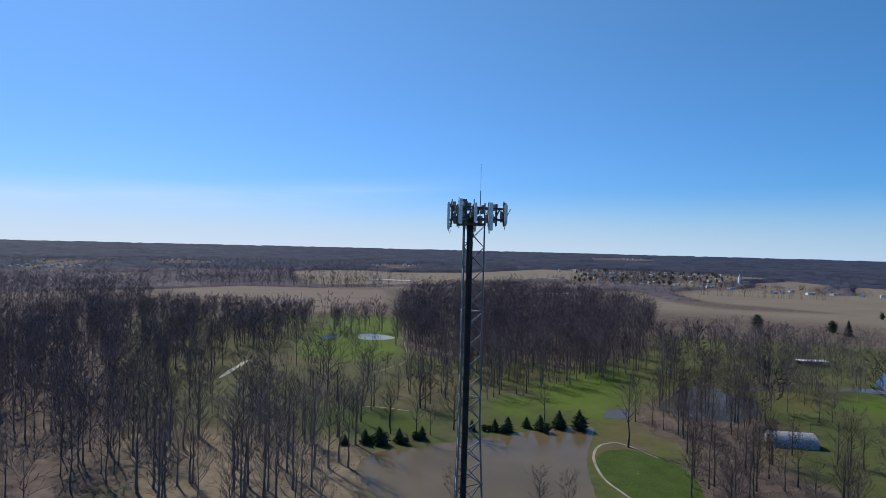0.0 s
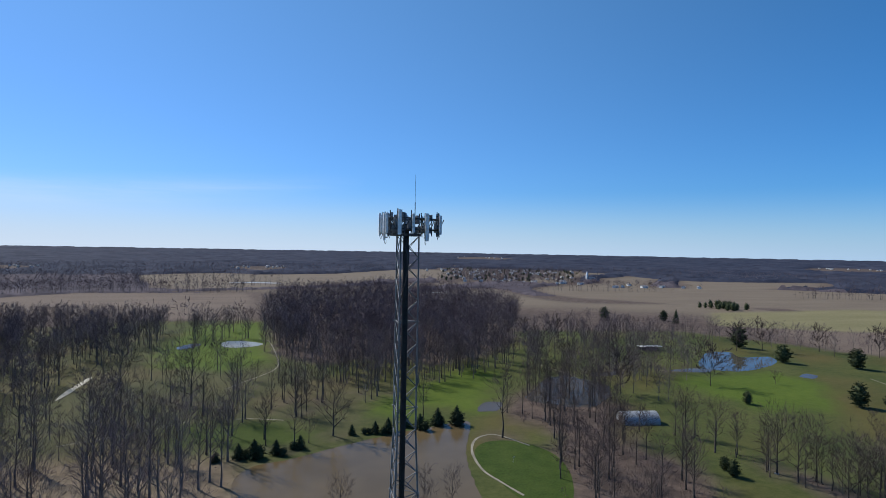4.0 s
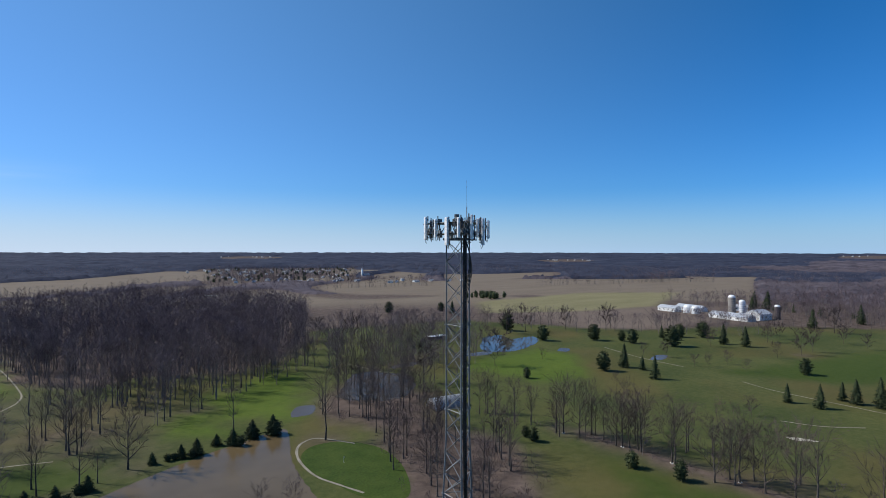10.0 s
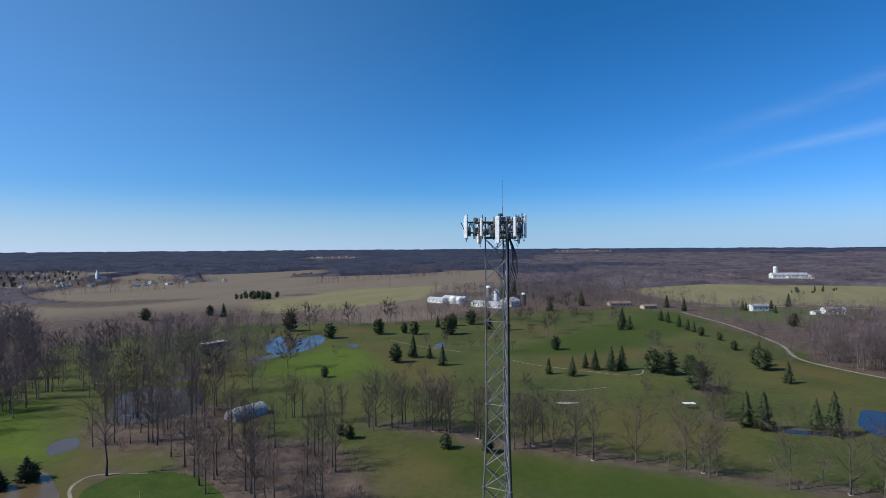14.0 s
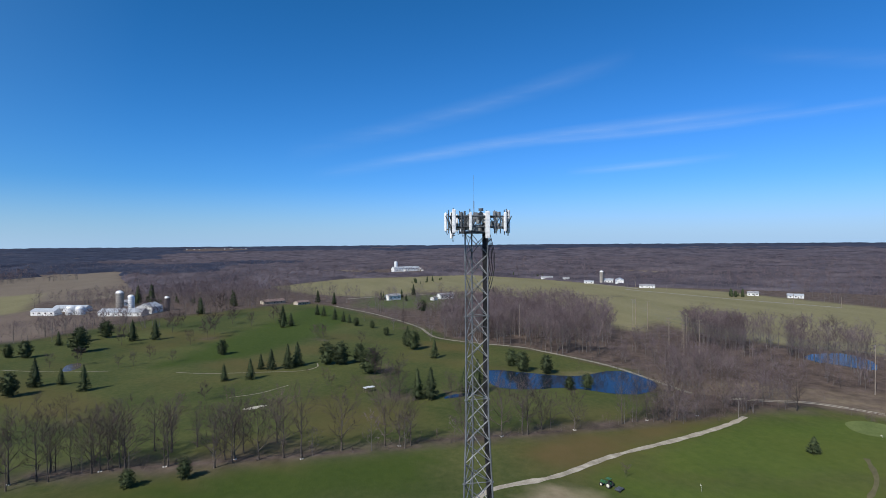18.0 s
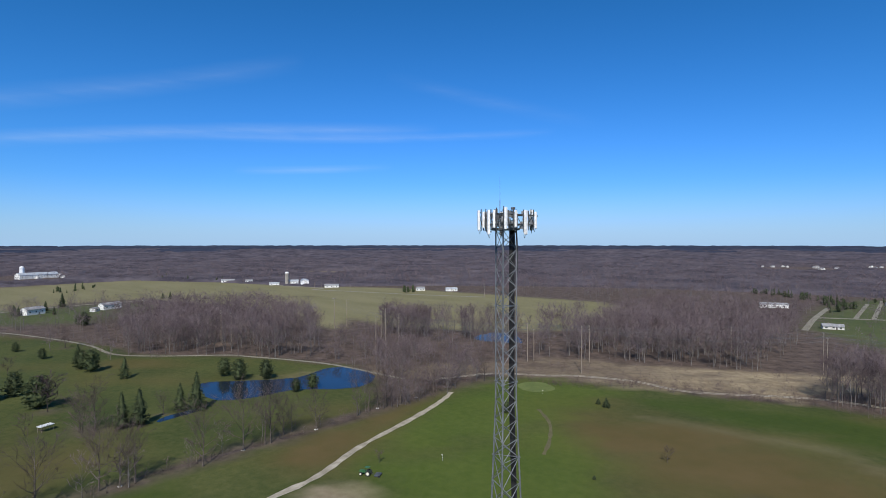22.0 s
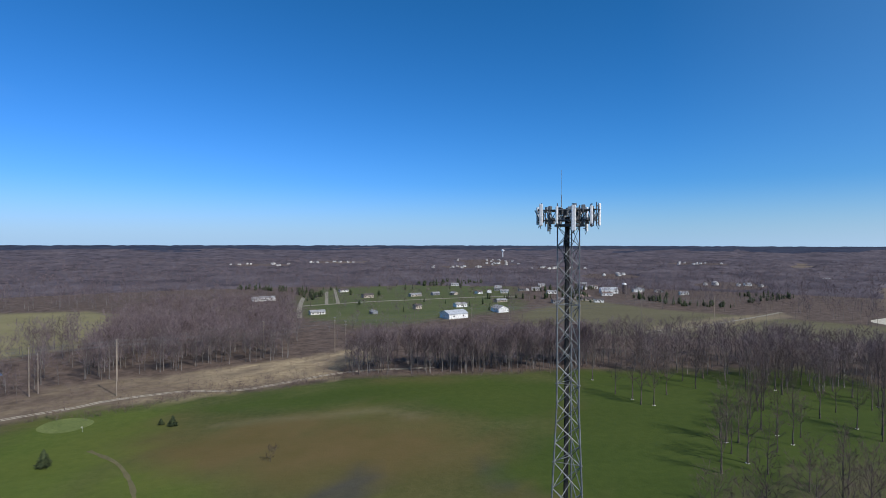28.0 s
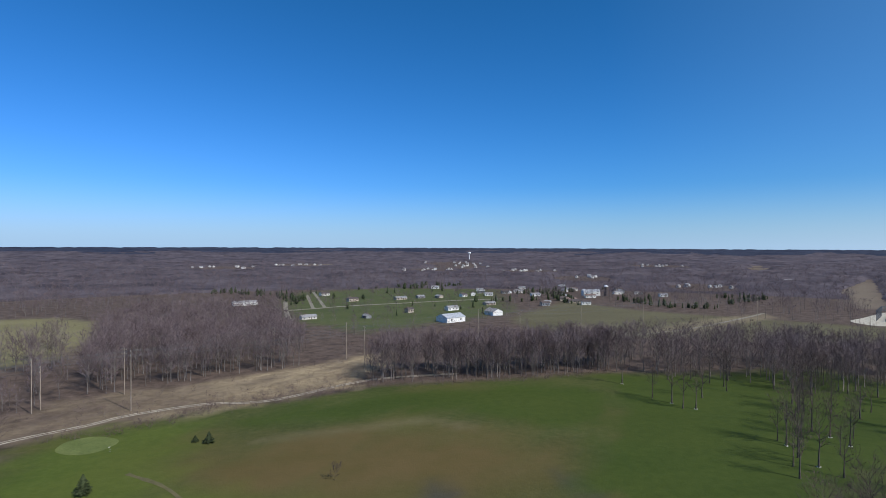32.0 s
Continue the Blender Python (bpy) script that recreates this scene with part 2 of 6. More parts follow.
BANK_TREES = [
    (27, 296, 18.0), (41, 310, 17.6), (48, 299, 14.7), (19, 357, 21.5), (79, 263, 18.0), (92, 312, 15.7), (101, 418, 20.2), (118, 445, 21.5), (31, 575, 21.5),
    (47, 475, 18.5), (66, 520, 20.2), (85, 509, 21.5), (106, 529, 21.5), (104, 467, 18.6), (114, 306, 15.8), (3, 416, 21.5), (-7, 405, 21.5), (-64, 161, 21.5),
    (-48, 208, 21.5), (-73, 169, 20.6), (-67, 192, 21.5), (-108, 193, 21.5), (-131, 269, 21.5), (-147, 260, 21.5), (-127, 184, 21.5), (-109, 166, 21.5), (-92, 141, 21.5),
    (-103, 142, 21.5), (42, 188, 18.4), (83, 143, 21.5), (123, 191, 21.5),
]
ROAD_V1 = [(96, -585), (22, -623), (-34, -640), (-115, -664), (-174, -673)]
ROAD_V2 = [(85, -487), (96, -573), (106, -685)]
DRIVE1 = [(69, -599), (83, -768)]
DRIVE2 = [(56, -605), (76, -822)]
ROAD_F = [(672, 8), (707, -86), (715, -175)]
ROAD_E2 = [(822, -402), (726, -428)] + [(706, -404), (644, -427), (552, -458), (491, -486), (450, -506)]
PAD = [(-449, -414), (-496, -437), (-527, -428), (-460, -372), (-445, -384)]
TRACK_SE = [(-188, -368), (-259, -393), (-355, -445), (-404, -474)]

# ---- light ----
SUN_BEARING, SUN_HEIGHT = 320.0, 43.0
world = bpy.data.worlds.new("sky")
scene.world = world
world.use_nodes = True
wt = world.node_tree
sky = wt.nodes.new("ShaderNodeTexSky")
sky.sky_type, sky.sun_disc = "NISHITA", False
sky.sun_elevation, sky.sun_rotation = radians(SUN_HEIGHT), radians(SUN_BEARING)
sky.altitude, sky.air_density, sky.dust_density, sky.ozone_density = 100, 1.0, 0.3, 2.2
back = wt.nodes["Background"]
back.inputs["Strength"].default_value = 0.11
# a clear, saturated spring sky: each channel gets its own contrast
split, join = wt.nodes.new("ShaderNodeSeparateColor"), wt.nodes.new("ShaderNodeCombineColor")
wt.links.new(sky.outputs[0], split.inputs[0])
for k, (power, gain) in enumerate(((1.6, 0.42), (1.08, 0.675), (1.28, 1.34))):
    last = split.outputs[k]
    for op, v in (("MULTIPLY", 0.11), ("POWER", power), ("MULTIPLY", gain / 0.11)):
        node = wt.nodes.new("ShaderNodeMath")
        node.operation = op
        node.inputs[1].default_value = v
        wt.links.new(last, node.inputs[0])
        last = node.outputs[0]
    wt.links.new(last, join.inputs[k])
way = wt.nodes.new("ShaderNodeTexCoord")
parts_ = wt.nodes.new("ShaderNodeSeparateXYZ")
wt.links.new(way.outputs["Generated"], parts_.inputs[0])
# pale haze low over the horizon, and a broad brightening towards the sun
def sky_math(op, a, b, clamp=False):
    node = wt.nodes.new("ShaderNodeMath")
    node.operation, node.use_clamp = op, clamp
    for socket, v in zip(node.inputs, (a, b)):
        if isinstance(v, float):
            socket.default_value = v
        else:
            wt.links.new(v, socket)
    return node.outputs[0]


def sky_mix(fac, base, tint):
    node = wt.nodes.new("ShaderNodeMix")
    node.data_type = "RGBA"
    node.inputs[7].default_value = (*[v / 0.11 for v in tint], 1)
    wt.links.new(fac, node.inputs[0])
    wt.links.new(base, node.inputs[6])
    return node.outputs[2]


bs = radians(SUN_BEARING)
sunward = sky_math("ADD", sky_math("MULTIPLY", parts_.outputs[0], math.sin(bs)), sky_math("MULTIPLY", parts_.outputs[1], math.cos(bs)))
sunward = sky_math("MULTIPLY", sky_math("ADD", sunward, 0.35), 0.27, True)
hazy = sky_mix(sunward, join.outputs[0], (0.31, 0.52, 0.62))
low = sky_math("SUBTRACT", 1.0, sky_math("MULTIPLY", parts_.outputs[2], 9.0), True)
low = sky_math("MULTIPLY", sky_math("POWER", low, 1.6), 0.75)
clouded = sky_mix(low, hazy, (0.40, 0.60, 0.88))
clouded = sky_mix(sky_math("MULTIPLY", low, sky_math("MULTIPLY", sunward, 2.2, True)), clouded, (0.74, 0.82, 0.93))
# thin cirrus: soft streaks by bearing and height, in degrees, frayed by a stretched noise
azimuth = sky_math("MULTIPLY", sky_math("ARCTAN2", parts_.outputs[0], parts_.outputs[1]), 57.2958)
climb = sky_math("MULTIPLY", sky_math("ARCSINE", parts_.outputs[2], 0.0), 57.2958)
lay = wt.nodes.new("ShaderNodeMapping")
lay.inputs["Scale"].default_value = (1.0, 1.0, 9.0)
streak = wt.nodes.new("ShaderNodeTexNoise")
streak.inputs["Scale"].default_value, streak.inputs["Detail"].default_value, streak.inputs["Roughness"].default_value = 4.0, 7.0, 0.6
wt.links.new(way.outputs["Generated"], lay.inputs[0])
wt.links.new(lay.outputs[0], streak.inputs["Vector"])
fray = sky_math("MULTIPLY", sky_math("SUBTRACT", streak.outputs[0], 0.22), 1.9, True)
STREAKS = [  # bearing from, to, height there, fall of the arc per square degree, half width, strength
    (86.0, 134.0, 7.6, 12.6, 0.0026, 0.9, 0.30), (104.0, 146.0, 10.0, 11.4, 0.0, 0.55, 0.26), (113.0, 129.0, 7.1, 7.9, 0.0, 0.5, 0.30),
    (84.0, 120.0, 9.0, 18.0, 0.0, 1.3, 0.13), (-46.0, 6.0, 3.2, 6.6, 0.0, 1.7, 0.42), (128.0, 150.0, 17.0, 12.0, 0.0, 1.0, 0.08), (-60.0, -8.0, 3.0, 4.2, 0.0, 2.0, 0.3),
]
for a0, a1, e0, e1, sag, half_, power in STREAKS:
    along_ = sky_math("SUBTRACT", azimuth, (a0 + a1) / 2)
    axis_ = sky_math("ADD", sky_math("MULTIPLY", along_, (e1 - e0) / (a1 - a0)), (e0 + e1) / 2)
    axis_ = sky_math("SUBTRACT", axis_, sky_math("SUBTRACT", sky_math("MULTIPLY", sky_math("MULTIPLY", along_, along_), sag), sag * 200))
    near_ = sky_math("SUBTRACT", 1.0, sky_math("DIVIDE", sky_math("ABSOLUTE", sky_math("SUBTRACT", climb, axis_), 0.0), half_), True)
    ends = sky_math("SUBTRACT", 1.0, sky_math("POWER", sky_math("ABSOLUTE", sky_math("DIVIDE", along_, (a1 - a0) / 2), 0.0), 2.0), True)
    cover = sky_math("MULTIPLY", sky_math("MULTIPLY", sky_math("POWER", near_, 1.3), ends), sky_math("MULTIPLY", fray, power))
    clouded = sky_mix(cover, clouded, (0.66, 0.78, 0.92))
wt.links.new(clouded, back.inputs["Color"])
lamp = bpy.data.lights.new("sun", "SUN")
lamp.energy, lamp.angle, lamp.color = 5.0, radians(0.5), (1.0, 0.95, 0.87)
b, e = radians(SUN_BEARING), radians(SUN_HEIGHT)
sun = new("sun", lamp)
sun.matrix_world = look((0, 0, 0), (-math.sin(b) * math.cos(e), -math.cos(b) * math.cos(e), -math.sin(e)))
scene.view_settings.exposure = 0.0


# ---- materials ----
def ramp(nt, fac, c1, c2, lo=0.35, hi=0.65):
    n = nt.nodes.new("ShaderNodeValToRGB")
    n.color_ramp.elements[0].position, n.color_ramp.elements[1].position = lo, hi
    n.color_ramp.elements[0].color, n.color_ramp.elements[1].color = (*c1, 1), (*c2, 1)
    nt.links.new(fac, n.inputs[0])
    return n.outputs[0]


def noise_tex(nt, scale, detail=4.0, rough=0.6, coord="Object", stretch=None):
    c = nt.nodes.new("ShaderNodeTexCoord").outputs[coord]
    if stretch:
        m = nt.nodes.new("ShaderNodeMapping")
        m.inputs["Scale"].default_value = stretch
        nt.links.new(c, m.inputs[0])
        c = m.outputs[0]
    n = nt.nodes.new("ShaderNodeTexNoise")
    n.inputs["Scale"].default_value, n.inputs["Detail"].default_value, n.inputs["Roughness"].default_value = scale, detail, rough
    nt.links.new(c, n.inputs["Vector"])
    return n.outputs[0]


def mixed(nt, fac, a, b, mode="MIX"):
    n = nt.nodes.new("ShaderNodeMix")
    n.data_type, n.blend_type = "RGBA", mode
    for socket, v in ((n.inputs[0], fac), (n.inputs[6], a), (n.inputs[7], b)):
        if isinstance(v, tuple):
            socket.default_value = (*v, 1)
        elif isinstance(v, float):
            socket.default_value = v
        else:
            nt.links.new(v, socket)
    return n.outputs[2]


def mat(name, c1, c2, scale=1.0, rough=0.8, metal=0.0, bump=0.0, fine=12.0, vary="", stretch=None, spec=0.3):
    """Two-tone surface: large patches and fine grain, with a tint per object or per island."""
    m = bpy.data.materials.new(name)
    m.use_nodes = True
    nt = m.node_tree
    bsdf = nt.nodes["Principled BSDF"]
    colour = ramp(nt, noise_tex(nt, scale, stretch=stretch), c1, c2)
    grain = ramp(nt, noise_tex(nt, scale * fine, 3.0), (0.78, 0.78, 0.78), (1.15, 1.15, 1.15), 0.3, 0.7)
    colour = mixed(nt, 1.0, colour, grain, "MULTIPLY")
    if vary:
        if vary == "object":
            v = nt.nodes.new("ShaderNodeObjectInfo").outputs["Random"]
        else:
            v = nt.nodes.new("ShaderNodeNewGeometry").outputs["Random Per Island"]
        colour = mixed(nt, 1.0, colour, ramp(nt, v, (0.72, 0.72, 0.74), (1.25, 1.2, 1.15), 0.0, 1.0), "MULTIPLY")
    nt.links.new(colour, bsdf.inputs["Base Color"])
    bsdf.inputs["Roughness"].default_value, bsdf.inputs["Metallic"].default_value = rough, metal
    bsdf.inputs["Specular IOR Level"].default_value = spec
    if bump:
        bn = nt.nodes.new("ShaderNodeBump")
        bn.inputs["Strength"].default_value = bump
        nt.links.new(noise_tex(nt, scale * fine), bn.inputs["Height"])
        nt.links.new(bn.outputs[0], bsdf.inputs["Normal"])
    return m


BARK = mat("bark", (0.062, 0.053, 0.047), (0.14, 0.123, 0.108), 0.8, 0.95, bump=0.4, vary="object", spec=0.1)
TWIG = mat("twigs", (0.065, 0.05, 0.05), (0.12, 0.095, 0.092), 0.3, 0.95, vary="object", spec=0.05)
WOODS_BARK = mat("woods_bark", (0.1, 0.088, 0.083), (0.2, 0.18, 0.168), 0.2, 0.95, spec=0.1)
WOODS_TWIG = mat("woods_twigs", (0.078, 0.058, 0.063), (0.205, 0.162, 0.17), 0.09, 0.95, spec=0.05)
NEEDLES = mat("needles", (0.026, 0.039, 0.019), (0.062, 0.08, 0.035), 0.7, 0.8, vary="object", spec=0.2)
# distant haze and backlit shade put into this darker, bluer canopy colour
HAZED_WOODS = mat("far_hazed_canopy", (0.024, 0.03, 0.05), (0.05, 0.055, 0.08), 0.008, 0.95, fine=14.0, spec=0.05)
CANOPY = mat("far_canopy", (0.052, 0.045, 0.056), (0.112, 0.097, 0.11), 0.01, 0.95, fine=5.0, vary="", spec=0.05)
SCRUB = mat("scrub_twigs", (0.09, 0.065, 0.061), (0.17, 0.125, 0.112), 0.2, 0.95, spec=0.05)
STEEL = mat("galvanized_steel", (0.13, 0.14, 0.15), (0.22, 0.23, 0.245), 0.9, 0.6, 0.4, 0.05, 14)
DARK_STEEL = mat("dull_steel", (0.055, 0.06, 0.068), (0.12, 0.128, 0.14), 1.2, 0.6, 0.3, 0.05, 14)
CABLE = mat("black_cable", (0.012, 0.012, 0.013), (0.03, 0.03, 0.032), 2.0, 0.55)
RADOME = mat("white_radome", (0.78, 0.79, 0.8), (0.85, 0.85, 0.845), 0.7, 0.42, fine=8)
RADIO = mat("grey_radio_box", (0.16, 0.17, 0.18), (0.26, 0.27, 0.28), 1.5, 0.5)
GRAVEL = mat("gravel", (0.24, 0.21, 0.158), (0.42, 0.372, 0.295), 0.25, 0.95, bump=0.3, fine=18)
CARTPATH = mat("cart_path", (0.17, 0.155, 0.115), (0.26, 0.235, 0.185), 0.2, 0.95, bump=0.2, fine=15)
SAND = mat("bunker_sand", (0.34, 0.31, 0.25), (0.5, 0.47, 0.39), 0.3, 0.95, bump=0.2)
FINE_GRASS = mat("putting_green", (0.1, 0.127, 0.04), (0.137, 0.162, 0.055), 0.15, 0.9, fine=10, spec=0.1)
ISLE_GRASS = mat("rich_grass", (0.032, 0.056, 0.01), (0.05, 0.074, 0.015), 0.12, 0.9, fine=10, spec=0.1)
WHITE_SIDING = mat("white_siding", (0.68, 0.68, 0.66), (0.8, 0.8, 0.78), 0.5, 0.6)
FAR_SIDING = mat("weathered_siding", (0.4, 0.39, 0.37), (0.6, 0.59, 0.56), 0.02, 0.7)
GREY_ROOF = mat("grey_roof", (0.20, 0.20, 0.21), (0.32, 0.32, 0.33), 0.4, 0.8, bump=0.2)
METAL_ROOF = mat("metal_roof", (0.42, 0.44, 0.47), (0.58, 0.6, 0.62), 0.2, 0.45, 0.3, stretch=(1, 8, 1))
DULL_METAL = mat("dull_corrugated_metal", (0.24, 0.25, 0.27), (0.36, 0.375, 0.39), 0.3, 0.5, 0.3, stretch=(1, 8, 1))
WINDOW = mat("dark_glass", (0.02, 0.025, 0.03), (0.04, 0.045, 0.05), 1.0, 0.1, spec=0.6)
CONCRETE = mat("silo_concrete", (0.25, 0.225, 0.2), (0.36, 0.33, 0.29), 0.3, 0.85, bump=0.2, stretch=(1, 1, 0.2))
WHITE_METAL = mat("white_metal", (0.66, 0.67, 0.68), (0.8, 0.8, 0.8), 0.3, 0.4, 0.1)
DARK_STAVE = mat("dark_stave", (0.06, 0.05, 0.05), (0.11, 0.09, 0.085), 0.4, 0.8)
RED_ROOF = mat("brown_roof", (0.16, 0.115, 0.1), (0.24, 0.175, 0.155), 0.3, 0.7)
WOOD_POLE = mat("weathered_pole", (0.20, 0.16, 0.13), (0.33, 0.28, 0.23), 0.6, 0.9, stretch=(3, 3, 0.3))
LIMESTONE = mat("pale_stone", (0.5, 0.48, 0.44), (0.68, 0.66, 0.62), 0.8, 0.9, bump=0.3)


def water_mat(name, c1, c2, rough, gloss=0.5, chop=0.12):
    m = bpy.data.materials.new(name)
    m.use_nodes = True
    nt = m.node_tree
    bsdf = nt.nodes["Principled BSDF"]
    nt.links.new(ramp(nt, noise_tex(nt, 0.03, 3.0), c1, c2), bsdf.inputs["Base Color"])
    bsdf.inputs["Roughness"].default_value, bsdf.inputs["IOR"].default_value = rough, 1.33
    bsdf.inputs["Specular IOR Level"].default_value = gloss
    bn = nt.nodes.new("ShaderNodeBump")
    bn.inputs["Strength"].default_value, bn.inputs["Distance"].default_value = chop, 0.05
    nt.links.new(noise_tex(nt, 1.3, 3.0), bn.inputs["Height"])
    nt.links.new(bn.outputs[0], bsdf.inputs["Normal"])
    return m


MUDDY = water_mat("muddy_water", (0.09, 0.066, 0.034), (0.12, 0.088, 0.047), 0.16, 0.28)
CLEAR = water_mat("dark_water", (0.01, 0.017, 0.028), (0.016, 0.024, 0.036), 0.06, 0.36)
FLOOD = water_mat("flood_water", (0.0675, 0.0562, 0.0413), (0.09, 0.075, 0.0562), 0.22, 0.3, 0.06)
PALE_WATER = water_mat("pale_water", (0.2, 0.2, 0.18), (0.27, 0.27, 0.24), 0.3, 0.3, 0.05)
CALM = water_mat("calm_water", (0.05, 0.05, 0.042), (0.085, 0.08, 0.066), 0.04, 0.5, 0.02)


# ---- mesh helpers ----
def mesh_of(name, verts, faces, *materials, slots=None, smooth=False):
    """A mesh from arrays of vertices and of triangles or quads."""
    verts, faces = np.asarray(verts, np.float32), np.asarray(faces, np.int32)
    me = bpy.data.meshes.new(name)
    n, k = faces.shape
    me.vertices.add(len(verts))
    me.vertices.foreach_set("co", verts.ravel())
    me.loops.add(n * k)
    me.loops.foreach_set("vertex_index", faces.ravel())
    me.polygons.add(n)
    me.polygons.foreach_set("loop_start", np.arange(0, n * k, k, dtype=np.int32))
    for m in materials:
        me.materials.append(m)
    if slots is not None:
        me.polygons.foreach_set("material_index", np.asarray(slots, np.int32))
    me.update(calc_edges=True)
    if smooth:
        me.shade_smooth()
    return me


def part(name, bm, material, parent=None, label=""):
    """Links a bmesh (or a mesh) as one object under its thing."""
    if isinstance(bm, bpy.types.Mesh):
        me = bm
    else:
        me = bpy.data.meshes.new(name)
        bm.to_mesh(me)
        bm.free()
    if material and not me.materials:
        me.materials.append(material)
    ob = new(name, me)
    if parent:
        ob.parent = parent
    return tagged(ob, label)


def thing(name, label, category, group="", kind="", at=(0, 0, 0), turn=0.0):
    ob = new(name)
    ob.empty_display_size = 0.5
    ob.matrix_world = pose(*at, 0, 0, turn)
    return tagged(ob, label, category, group, kind)


def box(bm, x, y, z, sx, sy, sz, turn=0.0, bevel=0.0):
    """A box of full sizes sx, sy, sz round the centre (x, y, z)."""
    made = bmesh.ops.create_cube(bm, size=1, matrix=pose(x, y, z, 0, 0, turn) @ Matrix.Diagonal((sx, sy, sz, 1)))
    if bevel:
        edges = list({e for v in made["verts"] for e in v.link_edges})
        bmesh.ops.bevel(bm, geom=edges, offset=bevel, segments=2, affect="EDGES")
    return bm


def rod(bm, p, q, r, sides=6, r2=None):
    p, q = Vector(p), Vector(q)
    d = q - p
    m = Matrix.Translation((p + q) / 2) @ d.to_track_quat("Z", "Y").to_matrix().to_4x4()
    bmesh.ops.create_cone(bm, cap_ends=True, segments=sides, radius1=r, radius2=r if r2 is None else r2, depth=d.length, matrix=m)
    return bm


def pipe(bm, points, r, sides=5):
    """A continuous tube through the points."""
    pts = [Vector(p) for p in points]
    last = None
    for k, p in enumerate(pts):
        d = (pts[min(k + 1, len(pts) - 1)] - pts[max(k - 1, 0)]).normalized()
        u = d.orthogonal().normalized() if last is None else (u - d * u.dot(d)).normalized()
        w = d.cross(u)
        ring = [bm.verts.new(p + r * (math.cos(6.2832 * s / sides) * u + math.sin(6.2832 * s / sides) * w)) for s in range(sides)]
        if last:
            for s in range(sides):
                bm.faces.new([last[s], last[(s + 1) % sides], ring[(s + 1) % sides], ring[s]])
        else:
            bm.faces.new(ring[::-1])
        last = ring
    bm.faces.new(last)
    return bm


def smooth_ring(points, steps=5):
    """A closed Catmull-Rom curve through the points."""
    p = np.array(points, float)
    out = []
    for i in range(len(p)):
        a, b_, c, d = p[i - 1], p[i], p[(i + 1) % len(p)], p[(i + 2) % len(p)]
        for s in np.arange(steps) / steps:
            out.append(0.5 * (2 * b_ + (c - a) * s + (2 * a - 5 * b_ + 4 * c - d) * s**2 + (3 * b_ - a - 3 * c + d) * s**3))
    return np.array(out)


def smooth_line(points, steps=6):
    p = np.array(points, float)
    p = np.vstack([2 * p[0] - p[1], p, 2 * p[-1] - p[-2]])
    out = []
    for i in range(1, len(p) - 2):
        a, b_, c, d = p[i - 1], p[i], p[i + 1], p[i + 2]
        for s in np.arange(steps) / steps:
            out.append(0.5 * (2 * b_ + (c - a) * s + (2 * a - 5 * b_ + 4 * c - d) * s**2 + (3 * b_ - a - 3 * c + d) * s**3))
    out.append(p[-2])
    return np.array(out)


def inside(poly, x, y):
    """Signed distance to a polygon's edge, positive inside it."""
    p = np.asarray(poly, float)
    best, odd = np.full(x.shape, 1e9), np.zeros(x.shape, bool)
    for (ax, ay), (bx, by) in zip(p, np.roll(p, -1, 0)):
        dx, dy = bx - ax, by - ay
        t = np.clip(((x - ax) * dx + (y - ay) * dy) / (dx * dx + dy * dy + 1e-9), 0, 1)
        best = np.minimum(best, np.hypot(x - ax - t * dx, y - ay - t * dy))
        cross = (ay > y) != (by > y)
        odd ^= cross & (x < dx * (y - ay) / (dy if dy else 1e-9) + ax)
    return np.where(odd, best, -best)


def waver(x, y, size, seed=0.0):
    """A smooth pseudo-random field between -1 and 1."""
    a, b_ = x / size + seed, y / size - 2.3 * seed
    return (np.sin(1.7 * a + 2.1 * np.sin(0.9 * b_ + seed)) + np.sin(2.3 * b_ + 1.7 * np.sin(1.3 * a)) + 0.6 * np.sin(4.1 * a - 3.3 * b_)) / 2.6


# ---- ground ----
GOLF = [(-330, 130), (-300, 420), (-180, 520), (-60, 520), (20, 420), (200, 420), (330, 400), (390, 290), (430, 240), (530, 190), (640, 60),
        (590, 20), (420, -55), (340, -80), (300, -118), (240, -145), (190, -150), (160, -190), (130, -210), (101, -222), (59, -235), (28, -250),
        (-27, -250), (-98, -256), (-200, -262), (-330, -240)]
W_WEST = [(-300, 130), (-100, 95), (-88, 125), (-122, 175), (-140, 205), (-290, 470), (-340, 300)]


def near(poly, x, y, soft=5.0, rag=3.0):
    d = inside(poly, x, y) + rag * waver(x, y, 9.0, 0.7) + rag * 0.6 * waver(x, y, 3.7, 2.0)
    return np.clip(0.5 + d / (2 * soft), 0, 1)


ROW_EAST_LINE = [(150, 105), (150, 60), (150, 20), (153, -20), (156, -70), (160, -130), (164, -150)]


def beside(line, x, y):
    """Distance from a line of points."""
    best = np.full(x.shape, 1e9)
    for (ax, ay), (bx, by) in zip(line[:-1], line[1:]):
        t = np.clip(((x - ax) * (bx - ax) + (y - ay) * (by - ay)) / ((bx - ax) ** 2 + (by - ay) ** 2), 0, 1)
        best = np.minimum(best, np.hypot(x - ax - t * (bx - ax), y - ay - t * (by - ay)))
    return best + 1.5 * waver(x, y, 8, 0.4)


